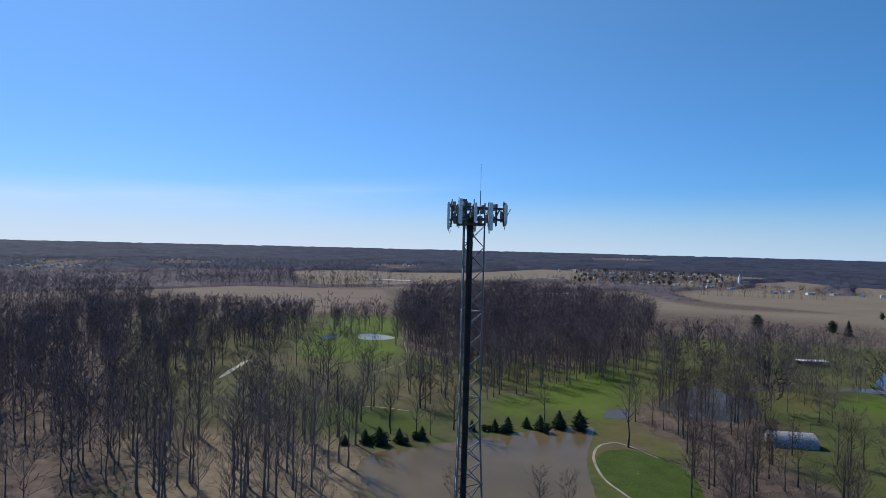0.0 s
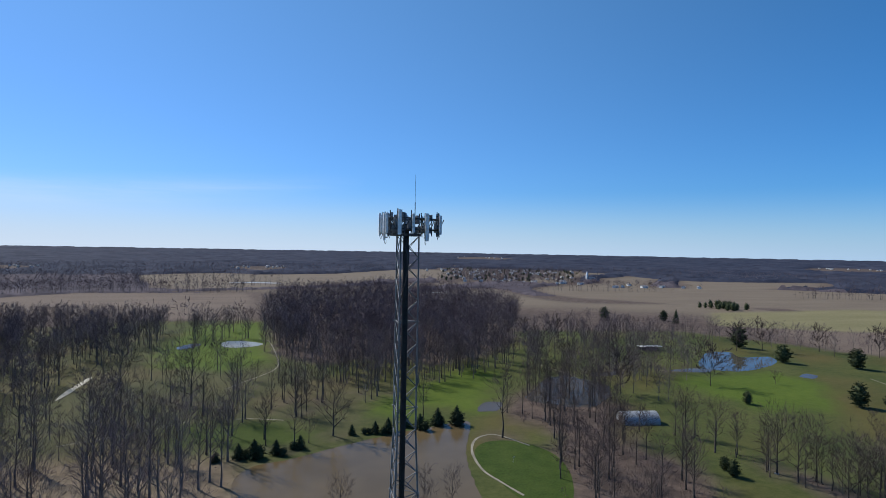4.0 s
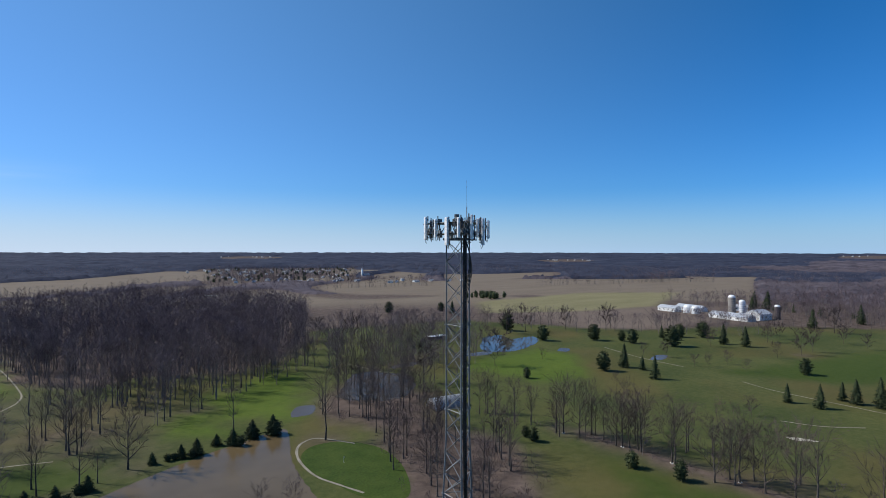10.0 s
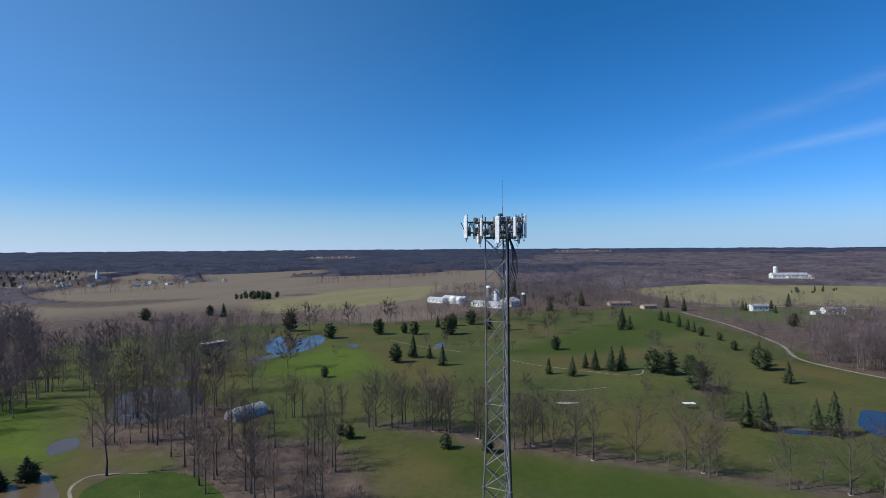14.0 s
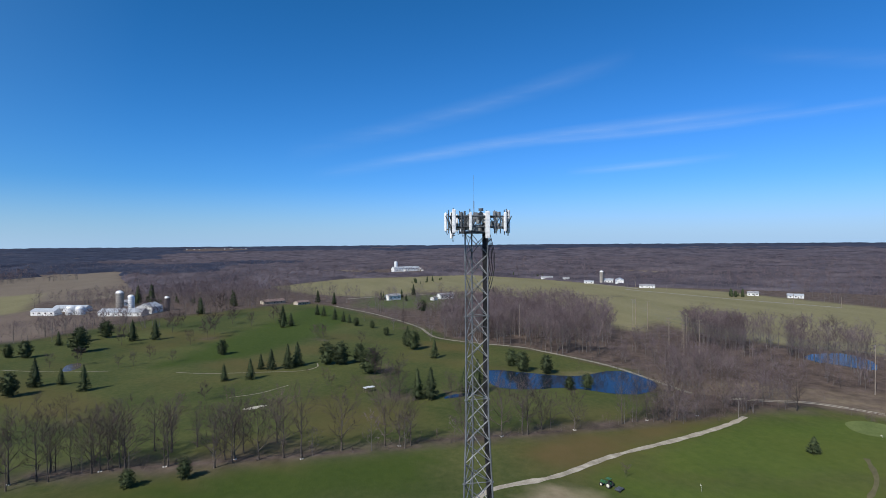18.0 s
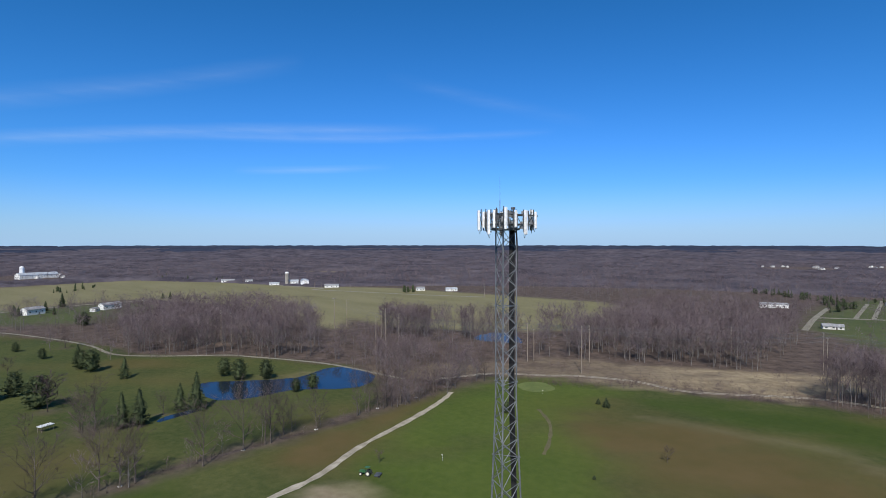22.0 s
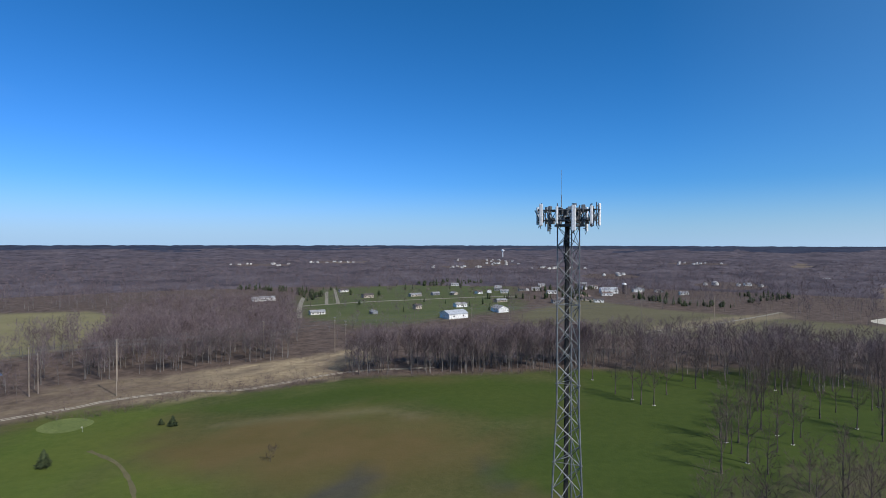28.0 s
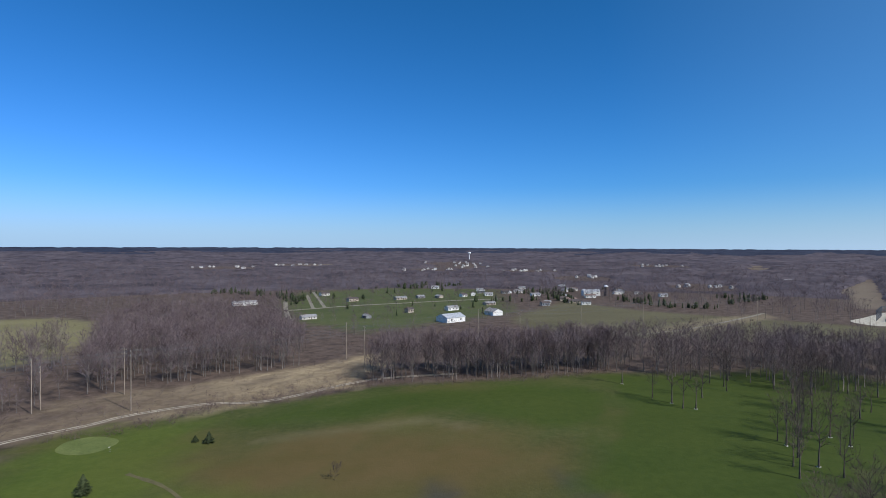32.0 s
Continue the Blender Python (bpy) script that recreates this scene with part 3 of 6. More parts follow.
def far_open(x, y):
    """Where the far country lies open: positive on fields."""
    bearing = np.degrees(np.arctan2(x, y))
    r_ = np.hypot(x, y)
    lines = np.minimum(np.abs(waver(x, y, 330, 3.0)) * 3.0 - 0.28, 0.35 - waver(x, y, 420, 5.0))
    north = (bearing > -16) & (bearing < 66) & (r_ < 1800 + 250 * waver(x, y, 600, 2.0))
    patch = waver(x, y, 240, 3.0) + 0.5 * waver(x, y, 90, 1.0)
    lines = np.minimum(lines, (r_ - 620) / 300)
    return np.where(north, lines, np.where(r_ > 1150, patch - 0.8, -1.0))


FAIRWAYS = [[(49, 252), (88, 280), (104, 269), (92, 240), (68, 188), (57, 203), (41, 204)], [(24, 218), (45, 229), (38, 189), (22, 195)],
            [(-60, 199), (-14, 196), (4, 174), (-9, 164), (-34, 165), (-52, 168)], [(-105, 373), (-100, 490), (-43, 505), (-30, 327), (-44, 295), (-90, 309)],
            [(118, -70), (143, -118), (150, -150), (150, -177), (138, -200), (100, -205), (98, -150), (104, -90)],
            [(95, -200), (60, -220), (20, -237), (-60, -238), (-85, -215), (-60, -170), (-35, -175), (0, -205), (50, -198)], [(205, 235), (270, 238), (278, 208), (230, 165), (199, 172), (193, 216)], [(300, 120), (560, 60), (600, 30), (480, 0), (330, 60)], [(132, 80), (140, 38), (146, -20), (118, -15), (115, 60)]]
WEST_LAWN = [(-20, -120), (-80, -200), (-95, -248), (-230, -240), (-250, -150), (-120, -110), (-60, -90)]
LAWN_E = [(585, -5), (690, -20), (705, -150), (610, -165), (540, -75)]
TREE_SPOTS = FAIRWAY_TREES + SHADE_TREES


def rise(r_):
    """The country climbs gently towards the horizon."""
    return 44 * np.clip((r_ - 1900) / 2950, 0, 1) ** 1.5


half = [i * 5.0 for i in range(0, 73)]
while half[-1] < 4950:
    half.append(min(half[-1] + max(6.0, (half[-1] - 300) * 0.05), 4960))
axis = np.array([-v for v in half[:0:-1]] + half)
gx, gy = np.meshgrid(axis, axis)
n = len(axis)
x, y = gx.ravel(), gy.ravel()
i = np.arange(n * n).reshape(n, n)
quads = np.stack([i[:-1, :-1].ravel(), i[:-1, 1:].ravel(), i[1:, 1:].ravel(), i[1:, :-1].ravel()], 1)
zz = rise(np.hypot(x, y))
ground_mesh = mesh_of("ground", np.stack([x, y, zz], 1), quads, smooth=True)
r = np.hypot(x, y)
many = lambda polys, soft=5.0, rag=3.0: np.max([near(p, x, y, soft, rag) for p in polys], 0)  # noqa: E731
masks = {
    # the 0.3 share is thin litter that also darkens the grass for tree shade
    "litter": np.maximum(0.3 * many([[(-100, -235), (-105, -180), (-150, -125), (-240, -135), (-270, -225)], [(-60, -60), (-130, -60), (-150, -160), (-100, -150), (-64, -95)], W_LEFT_A, [(-150, 140), (-25, 160), (20, 185), (40, 235), (-10, 300), (-60, 300), (-110, 420)]], 12, 8), np.maximum(1 - near(GOLF, x, y, 4, 3), np.maximum(np.clip(1.25 - np.abs(beside(ROW_EAST_LINE, x, y)) / 5.5, 0, 1), many([W_WEST, W_LEFT_B, W_NORTH, W_FLOOD, COPSE_EDGE, W_EAST, W_EAST_2, W_SCRUB, W_SOUTH, W_BELT, W_BELT_2, BROWN_STRIP], 6, 4)))),
    "tan": np.maximum(many([FIELD_TAN, FIELD_NN, FIELD_SW], 8, 3), np.clip(far_open(x, y) * 3, 0, 1) * (inside(GOLF, x, y) < -10)),
    "pale": many([FIELD_PALE, FIELD_NE, FIELD_E, FIELD_EE, FIELD_E_NEAR], 8, 3),
    "dull": many([FIELD_SE], 8, 3),
    "soil": many([FIELD_BROWN, FIELD_NW], 8, 3),
    "straw": np.maximum(many([CORRIDOR, CORR2], 5, 6) * np.clip((170 - x) / 90, 0.42, 1) * np.clip(0.72 + 0.4 * waver(x, y, 13, 0.8) + 0.3 * waver(x, y, 5, 2.2), 0.15, 1), 0.4 * many([W_LEFT_B], 8, 8)),
    "turf": 0.9 * many(FAIRWAYS[2:3] + FAIRWAYS[5:6] + FAIRWAYS[7:] + [WEST_LAWN], 7, 5),
    # rich fairway green, raised in the north to carry the glow of backlit grass
    "lush_backlit": np.maximum(0.9 * many(FAIRWAYS[:2] + FAIRWAYS[3:4] + FAIRWAYS[6:7], 7, 5), 0.6 * many(FAIRWAYS[4:5] + [[(118, -70), (104, -90), (98, -150), (60, -125), (46, -85), (80, -52)]], 9, 6)),
    "lawn": 0.85 * many([LAWN_HOUSES, LAWN_E], 14, 10),
    "worn": np.maximum(np.maximum(many([BARE_PATCH], 3, 3), 0.2 * np.clip(1.3 - beside(PALE_ARC, x, y) / 4.5, 0, 1)), 0.55 * many([PALE_DRAIN], 6, 5)),
    # two ragged patches of dark grey ground on the lawn
    "darker": 0.75 * many([DARK_PATCH, DARK_PATCH_2], 4, 4),
    "brown": np.clip(many([BROWN_LAWN], 22, 6) + 0.8 * many([BROWN_E], 6, 3) + 0.6 * np.clip(waver(x, y, 42, 1.3) + 0.3 * waver(x, y, 15, 0.2), 0, 1), 0, 1),
}
for tx, ty, th_ in TREE_SPOTS:
    masks["litter"] = np.maximum(masks["litter"], 0.6 * np.clip(1.35 - np.hypot(x - tx, y - ty) / (0.4 * th_), 0, 1))
    masks["lush_backlit"] = masks["lush_backlit"] * (1 - 0.6 * np.clip(1.2 - np.hypot(x - tx, y - ty) / 6, 0, 1))
for key, values in masks.items():
    layer = ground_mesh.attributes.new(key, "FLOAT", "POINT")
    layer.data.foreach_set("value", values.astype(np.float32))
GROUND = bpy.data.materials.new("ground")
GROUND.use_nodes = True
gt = GROUND.node_tree
gb = gt.nodes["Principled BSDF"]
gb.inputs["Roughness"].default_value, gb.inputs["Specular IOR Level"].default_value = 0.95, 0.1


def mask(key):
    a = gt.nodes.new("ShaderNodeAttribute")
    a.attribute_name = key
    return a.outputs["Fac"]


big, small = noise_tex(gt, 0.02, 5.0), noise_tex(gt, 0.35, 5.0, 0.7)
colour = mixed(gt, 0.5, ramp(gt, big, (0.033, 0.049, 0.013), (0.092, 0.097, 0.031)), ramp(gt, small, (0.033, 0.048, 0.014), (0.085, 0.091, 0.033)))
colour = mixed(gt, mask("brown"), colour, ramp(gt, noise_tex(gt, 0.06, 5.0), (0.09, 0.0706, 0.0259), (0.108, 0.0792, 0.0331)))
colour = mixed(gt, mask("litter"), colour, ramp(gt, noise_tex(gt, 0.12, 6.0, 0.7), (0.042, 0.031, 0.027), (0.145, 0.109, 0.089), 0.3, 0.72))
for key, c1, c2 in (("tan", (0.13, 0.104, 0.079), (0.18, 0.147, 0.11)), ("pale", (0.138, 0.128, 0.063), (0.21, 0.188, 0.103)), ("dull", (0.082, 0.076, 0.043), (0.13, 0.117, 0.07)), ("soil", (0.115, 0.088, 0.07), (0.165, 0.128, 0.102)),
                    ("darker", (0.038, 0.038, 0.0342), (0.057, 0.057, 0.0532)), ("worn", (0.182, 0.144, 0.0912), (0.274, 0.228, 0.152)), ("straw", (0.185, 0.14, 0.085), (0.37, 0.3, 0.195)), ("turf", (0.031, 0.052, 0.009), (0.053, 0.076, 0.015)), ("lush_backlit", (0.055, 0.09, 0.012), (0.092, 0.128, 0.02)), ("lawn", (0.05, 0.074, 0.022), (0.09, 0.105, 0.04))):
    colour = mixed(gt, mask(key), colour, mixed(gt, 0.5, ramp(gt, noise_tex(gt, 0.008, 4.0, stretch=(1, 3.5, 1)), c1, c2), ramp(gt, noise_tex(gt, 0.3, 5.0), c1, c2)))
gt.links.new(colour, gb.inputs["Base Color"])
gbump = gt.nodes.new("ShaderNodeBump")
gbump.inputs["Strength"].default_value, gbump.inputs["Distance"].default_value = 0.5, 0.3
gt.links.new(noise_tex(gt, 0.8, 6.0, 0.7), gbump.inputs["Height"])
gt.links.new(gbump.outputs[0], gb.inputs["Normal"])
ground_mesh.materials.append(GROUND)
tagged(new("ground", ground_mesh), "early spring golf course grass, stubble fields and leaf litter", "ground", kind="structure")


def flat(name, ring, z, material, label, category, rag=0.0):
    """A smooth-edged flat sheet, as a pond or a green."""
    p = smooth_ring(ring)
    c = p.mean(0)
    if rag:
        p = p + (p - c) / np.hypot(*(p - c).T)[:, None] * (rag * waver(p[:, 0], p[:, 1], 2.5, 1.0))[:, None]
    bm = bmesh.new()
    bm.faces.new([bm.verts.new((*q, z)) for q in p])
    bmesh.ops.triangulate(bm, faces=bm.faces[:])
    bmesh.ops.recalc_face_normals(bm, faces=bm.faces[:])
    if sum(f.normal.z for f in bm.faces) < 0:
        bmesh.ops.reverse_faces(bm, faces=bm.faces[:])
    return tagged(part(name, bm, material), label, category, kind="structure")


def strip(name, line, width, z, material, label, category, rag=0.15):
    p = smooth_line(line)
    d = np.gradient(p, axis=0)
    d /= np.hypot(*d.T)[:, None]
    side = np.stack([-d[:, 1], d[:, 0]], 1)
    w = width / 2 * (1 + rag * waver(p[:, 0], p[:, 1], 3.0, 0.4))[:, None]
    v = np.concatenate([np.c_[p + side * w, np.full(len(p), z)], np.c_[p - side * w, np.full(len(p), z)]])
    k = np.arange(len(p) - 1)
    m = len(p)
    q = np.stack([k + m, k + m + 1, k + 1, k], 1)
    return tagged(part(name, mesh_of(name, v, q), material), label, category, kind="structure")


BIG_POND = [(-24, 147), (-10, 153), (5, 161), (18, 167), (30, 172), (45, 177), (59, 181), (58, 172), (50, 150), (46, 134), (44, 118), (40, 100), (20, 88), (-2, 92), (-17, 112), (-27, 132)]
flat("water_1", BIG_POND, 0.05, MUDDY, "muddy brown pond beside the fairway", "pond", 0.5)
flat("water_2", BLUE_POND, 0.05, CLEAR, "deep blue golf pond with grassy banks", "pond", 0.8)
flat("water_3", NORTH_POND, 0.05, CALM, "pond reflecting trees at the fairway edge", "pond", 0.8)
flat("water_4", FLOOD_POND, 0.05, FLOOD, "grey flood water standing among bare trees", "pond", 2.0)
flat("water_5", FAR_GREEN_POND, 0.05, PALE_WATER, "small pale pond beside a green", "pond")
flat("water_6", MARSH_POND, 0.05, FLOOD, "marsh pond behind bare trees", "pond", 1.5)
flat("water_ditch", [(206, -36), (210, -37), (213, -45), (213.5, -54), (210, -54), (208, -45)], 0.05, CLEAR, "narrow dark ditch running into the pond", "ditch", 0.4)
for ring in (FLOOD_FIELD, FLOOD_FIELD_2):
    flat("water_field", ring, 0.06, PALE_WATER, "pale flood water standing on a far field", "flood water", 3.0)
for ring in (FLOOD_INLET, NORTH_PUDDLE, FLOOD_PUDDLE, FAR_GREEN_POND_2, PINE_PUDDLE, LAWN_PUDDLE):
    flat("water_puddle", ring, 0.04, FLOOD, "shallow puddle standing on the grass", "puddle", 0.5)
flat("green", GREEN_ISLE, 0.04, ISLE_GRASS, "mown putting green ringed by a path", "green")
flat("green", GREEN_E, 0.04, FINE_GRASS, "pale mown putting green", "green")
for ring in (SAND_A, [(-117 + 0.55 * (px_ + 117), py_) for px_, py_ in SAND_B]):
    flat("sand_bunker", ring, 0.04, SAND, "pale sand bunker in the grass", "bunker", 0.9)
strip("path", [(86, -12), (103, -23)] + MAIN_PATH, 2.5, 0.05, GRAVEL, "pale gravel cart track across the fairway", "path", 0.45)
strip("road", LANE_A + LANE_B[:5], 2.6, 0.06, CARTPATH, "gravel lane along the woods", "road")
LANE_S = smooth_line(LANE_B[5:8] + LANE_C[1:] + [(30, -262), (-20, -268)], 3)
lean = np.gradient(LANE_S, axis=0)
lean = np.stack([-lean[:, 1], lean[:, 0]], 1) / np.hypot(*lean.T)[:, None]
for off in (-1.0, 1.0):
    strip("road", LANE_S + off * lean, 1.15, 0.06, GRAVEL, "worn gravel wheel track beside the power line", "road", 0.3)
TRAIL = mat("worn_turf", (0.088, 0.08, 0.036), (0.125, 0.11, 0.052), 0.2, 0.95)
strip("path", [WORN_TRAIL[0]] + WORN_TRAIL[1:4], 1.5, 0.04, TRAIL, "worn pale foot trail in the turf", "path", 0.5)
strip("path", RING_PATH, 0.9, 0.06, CARTPATH, "narrow cart path round the green", "path")
strip("road", ROAD_V1, 7, 0.06, CARTPATH, "pale village road between lawns", "road", 0.02)
strip("road", ROAD_V2, 5, 0.07, CARTPATH, "pale village road", "road", 0.02)
for line in (DRIVE1, DRIVE2):
    strip("driveway", line, 4, 0.08, CARTPATH, "straight pale driveway across a lawn", "driveway", 0.02)
strip("road", ROAD_F, 6, 0.06, CARTPATH, "far country road", "road", 0.02)
strip("road", ROAD_E2, 7, 0.06, CARTPATH, "country road beyond the field", "road", 0.02)
strip("road", TRACK_SE, 3.5, 0.06, CARTPATH, "dirt track beside the field", "road", 0.3)
for line in (CART_N1[:-1], CART_N3, CART_N4, CART_N5, CART_N6, CART_N7, CART_N8):
    strip("path", line, 0.8, 0.05, CARTPATH, "narrow pale cart path", "path")


# ---- trees ----
def tube(V, Fc, p, q, r0, r1, sides):
    d = (q - p) / (np.linalg.norm(q - p) + 1e-9)
    u = np.cross(d, (0.3, 0.9, 0.1))
    u /= np.linalg.norm(u)
    w = np.cross(d, u)
    k = len(V)
    for c, rad in ((p, r0), (q, r1)):
        for s in range(sides):
            a = 2 * math.pi * s / sides
            V.append(c + rad * (math.cos(a) * u + math.sin(a) * w))
    for s in range(sides):
        t = (s + 1) % sides
        Fc.append((k + s, k + t, k + sides + t))
        Fc.append((k + s, k + sides + t, k + sides + s))


def blade(V, Fc, p, d, length, width, rng):
    d = d / np.linalg.norm(d)
    s = np.cross(d, rng.normal(size=3))
    s /= np.linalg.norm(s) + 1e-9
    k = len(V)
    V += [p - s * width / 2, p + s * width / 2, p + d * length]
    Fc.append((k, k + 1, k + 2))


def bare_tree(seed, height, clear, spread, limbs, forks, twigs, width, sides=6, lift=1.0, cheap=False):
    """A leafless tree with an oval crown: the wood (trunk and limbs) and the crown (branches and twigs), as vertices and triangles."""
    rng = np.random.default_rng(seed)
    WV, WF, CV, CF = [], [], [], []
    base, segs = (0.0142 if width < 0.07 else 0.0105) * height * rng.uniform(0.85, 1.15), 2 if cheap else 5
    top = 0.86 * height
    bend = rng.normal(0, 0.012 * height, 2)
    spine = [np.array((0.0, 0.0, -0.3))]
    for s in range(1, segs + 1):
        spine.append(np.array((*(rng.normal(0, 0.006 * height, 2) + bend * (s / segs) ** 2), top * s / segs)))
    rad = [base * (1 - 0.9 * s / segs) * (1.35 if s == 0 else 1) for s in range(segs + 1)]
    for s in range(segs):
        tube(WV, WF, spine[s], spine[s + 1], rad[s], rad[s + 1], sides)
    for k in range(limbs):
        high = ((k + rng.uniform(0, 0.9)) / limbs) ** 1.1
        f = clear + (0.97 - clear) * high
        s = min(int(f * segs), segs - 1)
        p = spine[s] + (spine[s + 1] - spine[s]) * (f * segs - s)
        a = 2.4 * k + rng.uniform(-0.6, 0.6)
        # low limbs reach out and bend up, high ones fan out from the leader
        pitch = math.radians(18 + 26 * lift + 20 * high + rng.uniform(-14, 14))
        out = np.array((math.cos(a) * math.cos(pitch), math.sin(a) * math.cos(pitch), math.sin(pitch)))
        reach = spread * height * (0.5 + 0.62 * math.sin(math.pi * (0.18 + 0.6 * high))) * rng.uniform(0.75, 1.15)
        length = min(reach / max(math.cos(pitch), 0.45), 1.1 * (1.04 * height - p[2]))
        mid = p + out * length * 0.5
        out2 = out + np.array((rng.normal(0, 0.2), rng.normal(0, 0.2), 0.3))
        out2 /= np.linalg.norm(out2)
        end = mid + out2 * length * 0.5
        r0 = rad[s] * (0.58 - 0.15 * high)
        if not cheap:
            tube(WV, WF, p, mid, r0, r0 * 0.6, max(3, sides - 2))
            tube(WV, WF, mid, end, r0 * 0.6, r0 * 0.12, 3)
        for j in range(forks):
            t = 0.2 + 0.8 * (j + rng.uniform(0, 1)) / forks
            q = p + (mid - p) * t * 2 if t < 0.5 else mid + (end - mid) * (t - 0.5) * 2
            side = np.cross(out2, rng.normal(size=3))
            side /= np.linalg.norm(side)
            fd = out2 + side * rng.uniform(0.6, 1.1) + (0, 0, 0.1)
            fd /= np.linalg.norm(fd)
            fl = max(length, 0.16 * height) * rng.uniform(0.3, 0.5)
            if width < 0.07:
                tube(CV, CF, q, q + fd * fl, r0 * 0.24, 0.012, 3)
            else:
                blade(CV, CF, q, fd, fl * 1.2, width * 1.25, rng)
            for _ in range(twigs):
                tt = rng.uniform(0.1, 1.0)
                td = fd + rng.normal(0, 0.5, 3) + (0, 0, 0.2)
                blade(CV, CF, q + fd * fl * tt, td, fl * rng.uniform(0.45, 0.9), width * rng.uniform(0.6, 1.15), rng)
    return (np.array(WV), np.array(WF), np.array(CV), np.array(CF))


def conifer(seed, height, radius, whorls, per, pine=False):
    """An evergreen: a trunk and a crown of sprays over a dark, lumpy core."""
    rng = np.random.default_rng(seed)
    WV, WF, CV, CF = [], [], [], []
    tube(WV, WF, np.array((0, 0, -0.3)), np.array((0.0, 0.0, 0.92 * height)), 0.018 * height, 0.004 * height, 6)
    low = 0.05 if pine else 0.03

    def reach(f):
        if pine:
            return radius * (0.35 + 0.65 * math.sin(math.pi * min(1, 0.22 + 0.8 * (f - low))))
        return radius * (1.03 - f) ** 0.8 * (1 if f > 0.1 else 0.75 + 2.5 * f)

    core = 9
    for k in range(core + 1):
        f = low + (0.93 - low) * k / core
        for j in range(8):
            a, rr_ = 2 * math.pi * (j + 0.5 * (k % 2)) / 8, reach(f) * (rng.uniform(0.35, 0.8) if 0 < k < core else 0.15)
            CV.append(np.array((rr_ * math.cos(a), rr_ * math.sin(a), f * height + rng.uniform(-0.02, 0.02) * height)))
            if k:
                n0, n1 = (k - 1) * 8 + j, (k - 1) * 8 + (j + 1) % 8
                CF += [(n0, n1, n1 + 8), (n0, n1 + 8, n0 + 8)]
    for k in range(whorls):
        f = low + (0.97 - low) * k / (whorls - 1)
        for j in range(per):
            a = 2 * math.pi * (j + rng.uniform(0, 0.9)) / per + k * 1.1
            length = reach(f) * rng.uniform(0.7, 1.18)
            p = np.array((0, 0, f * height + rng.uniform(-0.02, 0.02) * height))
            d = np.array((math.cos(a), math.sin(a), rng.uniform(-0.05, 0.5) if pine else rng.uniform(-0.3, 0.1)))
            blade(CV, CF, p + d * length * 0.2, d, length * 0.85, 0.14 * length + 0.1, rng)
            for _ in range(9 if pine else 7 if whorls > 8 else 3):
                t = rng.uniform(0.4, 0.95)
                td = d + rng.normal(0, 0.6, 3) + (0, 0, 0.3 if pine else -0.05)
                blade(CV, CF, p + d * length * t, td, length * rng.uniform(0.16, 0.34) + 0.1, 0.09 * length + 0.05, rng)
    for _ in range(10):
        blade(CV, CF, np.array((0, 0, rng.uniform(0.86, 0.92) * height)), np.array((*rng.normal(0, 0.25, 2), 1.0)), 0.1 * height, 0.12, rng)
    return (np.array(WV), np.array(WF), np.array(CV), np.array(CF))


def proto(name, shape, label, category, wood, leaf):
    """A model tree, kept off the scene's list until it is copied."""
    wv, wf, cv, cf = shape
    return (name, mesh_of("trunk", wv, wf, wood, smooth=True), mesh_of("crown", cv, cf, leaf), label, category)


TALL_SHAPES = [bare_tree(s, 20, 0.36, 0.2, 15, 5, 9, 0.05, lift=0.9) for s in range(6)]
TALL = [proto("tree", TALL_SHAPES[s], "tall bare hardwood with a grey trunk", "tree", BARK, TWIG) for s in range(6)]
OPEN = [proto("tree", bare_tree(20 + s, 18, 0.17, 0.33, 16, 6, 13, 0.055, lift=0.7), "broad bare shade tree with spreading limbs", "tree", BARK, TWIG) for s in range(5)]
BROAD = [proto("tree", bare_tree(30 + s, 16, 0.2, 0.32, 13, 5, 10, 0.19, 4, 0.65), "rounded bare tree on the open course", "tree", BARK, TWIG) for s in range(4)]
SMALL = [proto("tree", bare_tree(40 + s, 8, 0.2, 0.33, 11, 5, 9, 0.075, 5, 0.7), "small bare ornamental tree on the grass", "tree", BARK, TWIG) for s in range(3)]
SPRUCE = [proto("conifer", conifer(60 + s, 10, 2.7, 20, 10), "dark green spruce on the grass", "conifer", BARK, NEEDLES) for s in range(4)]
BANK = [proto("conifer", conifer(65 + s, 8.5, 4.2, 16, 12), "dark bushy evergreen at the water edge", "conifer", BARK, NEEDLES) for s in range(4)]
BUSHY = [proto("conifer", conifer(80 + s, 7, 4.2, 10, 10, True), "low rounded evergreen at the water edge", "conifer", BARK, NEEDLES) for s in range(3)]
PINE = [proto("conifer", conifer(70 + s, 10, 3.9, 14, 11, True), "rounded dark green pine on the grass", "conifer", BARK, NEEDLES) for s in range(4)]


def plant(kind, x, y, size, rng, group):
    name, trunk, crown, label, category = kind[rng.integers(len(kind))]
    t = thing(name, label, category, group, at=(x, y, 0), turn=rng.uniform(0, 360))
    t.scale = (size * rng.uniform(0.9, 1.1), size * rng.uniform(0.9, 1.1), size)
    part("trunk", trunk, None, t)
    part("crown", crown, None, t)


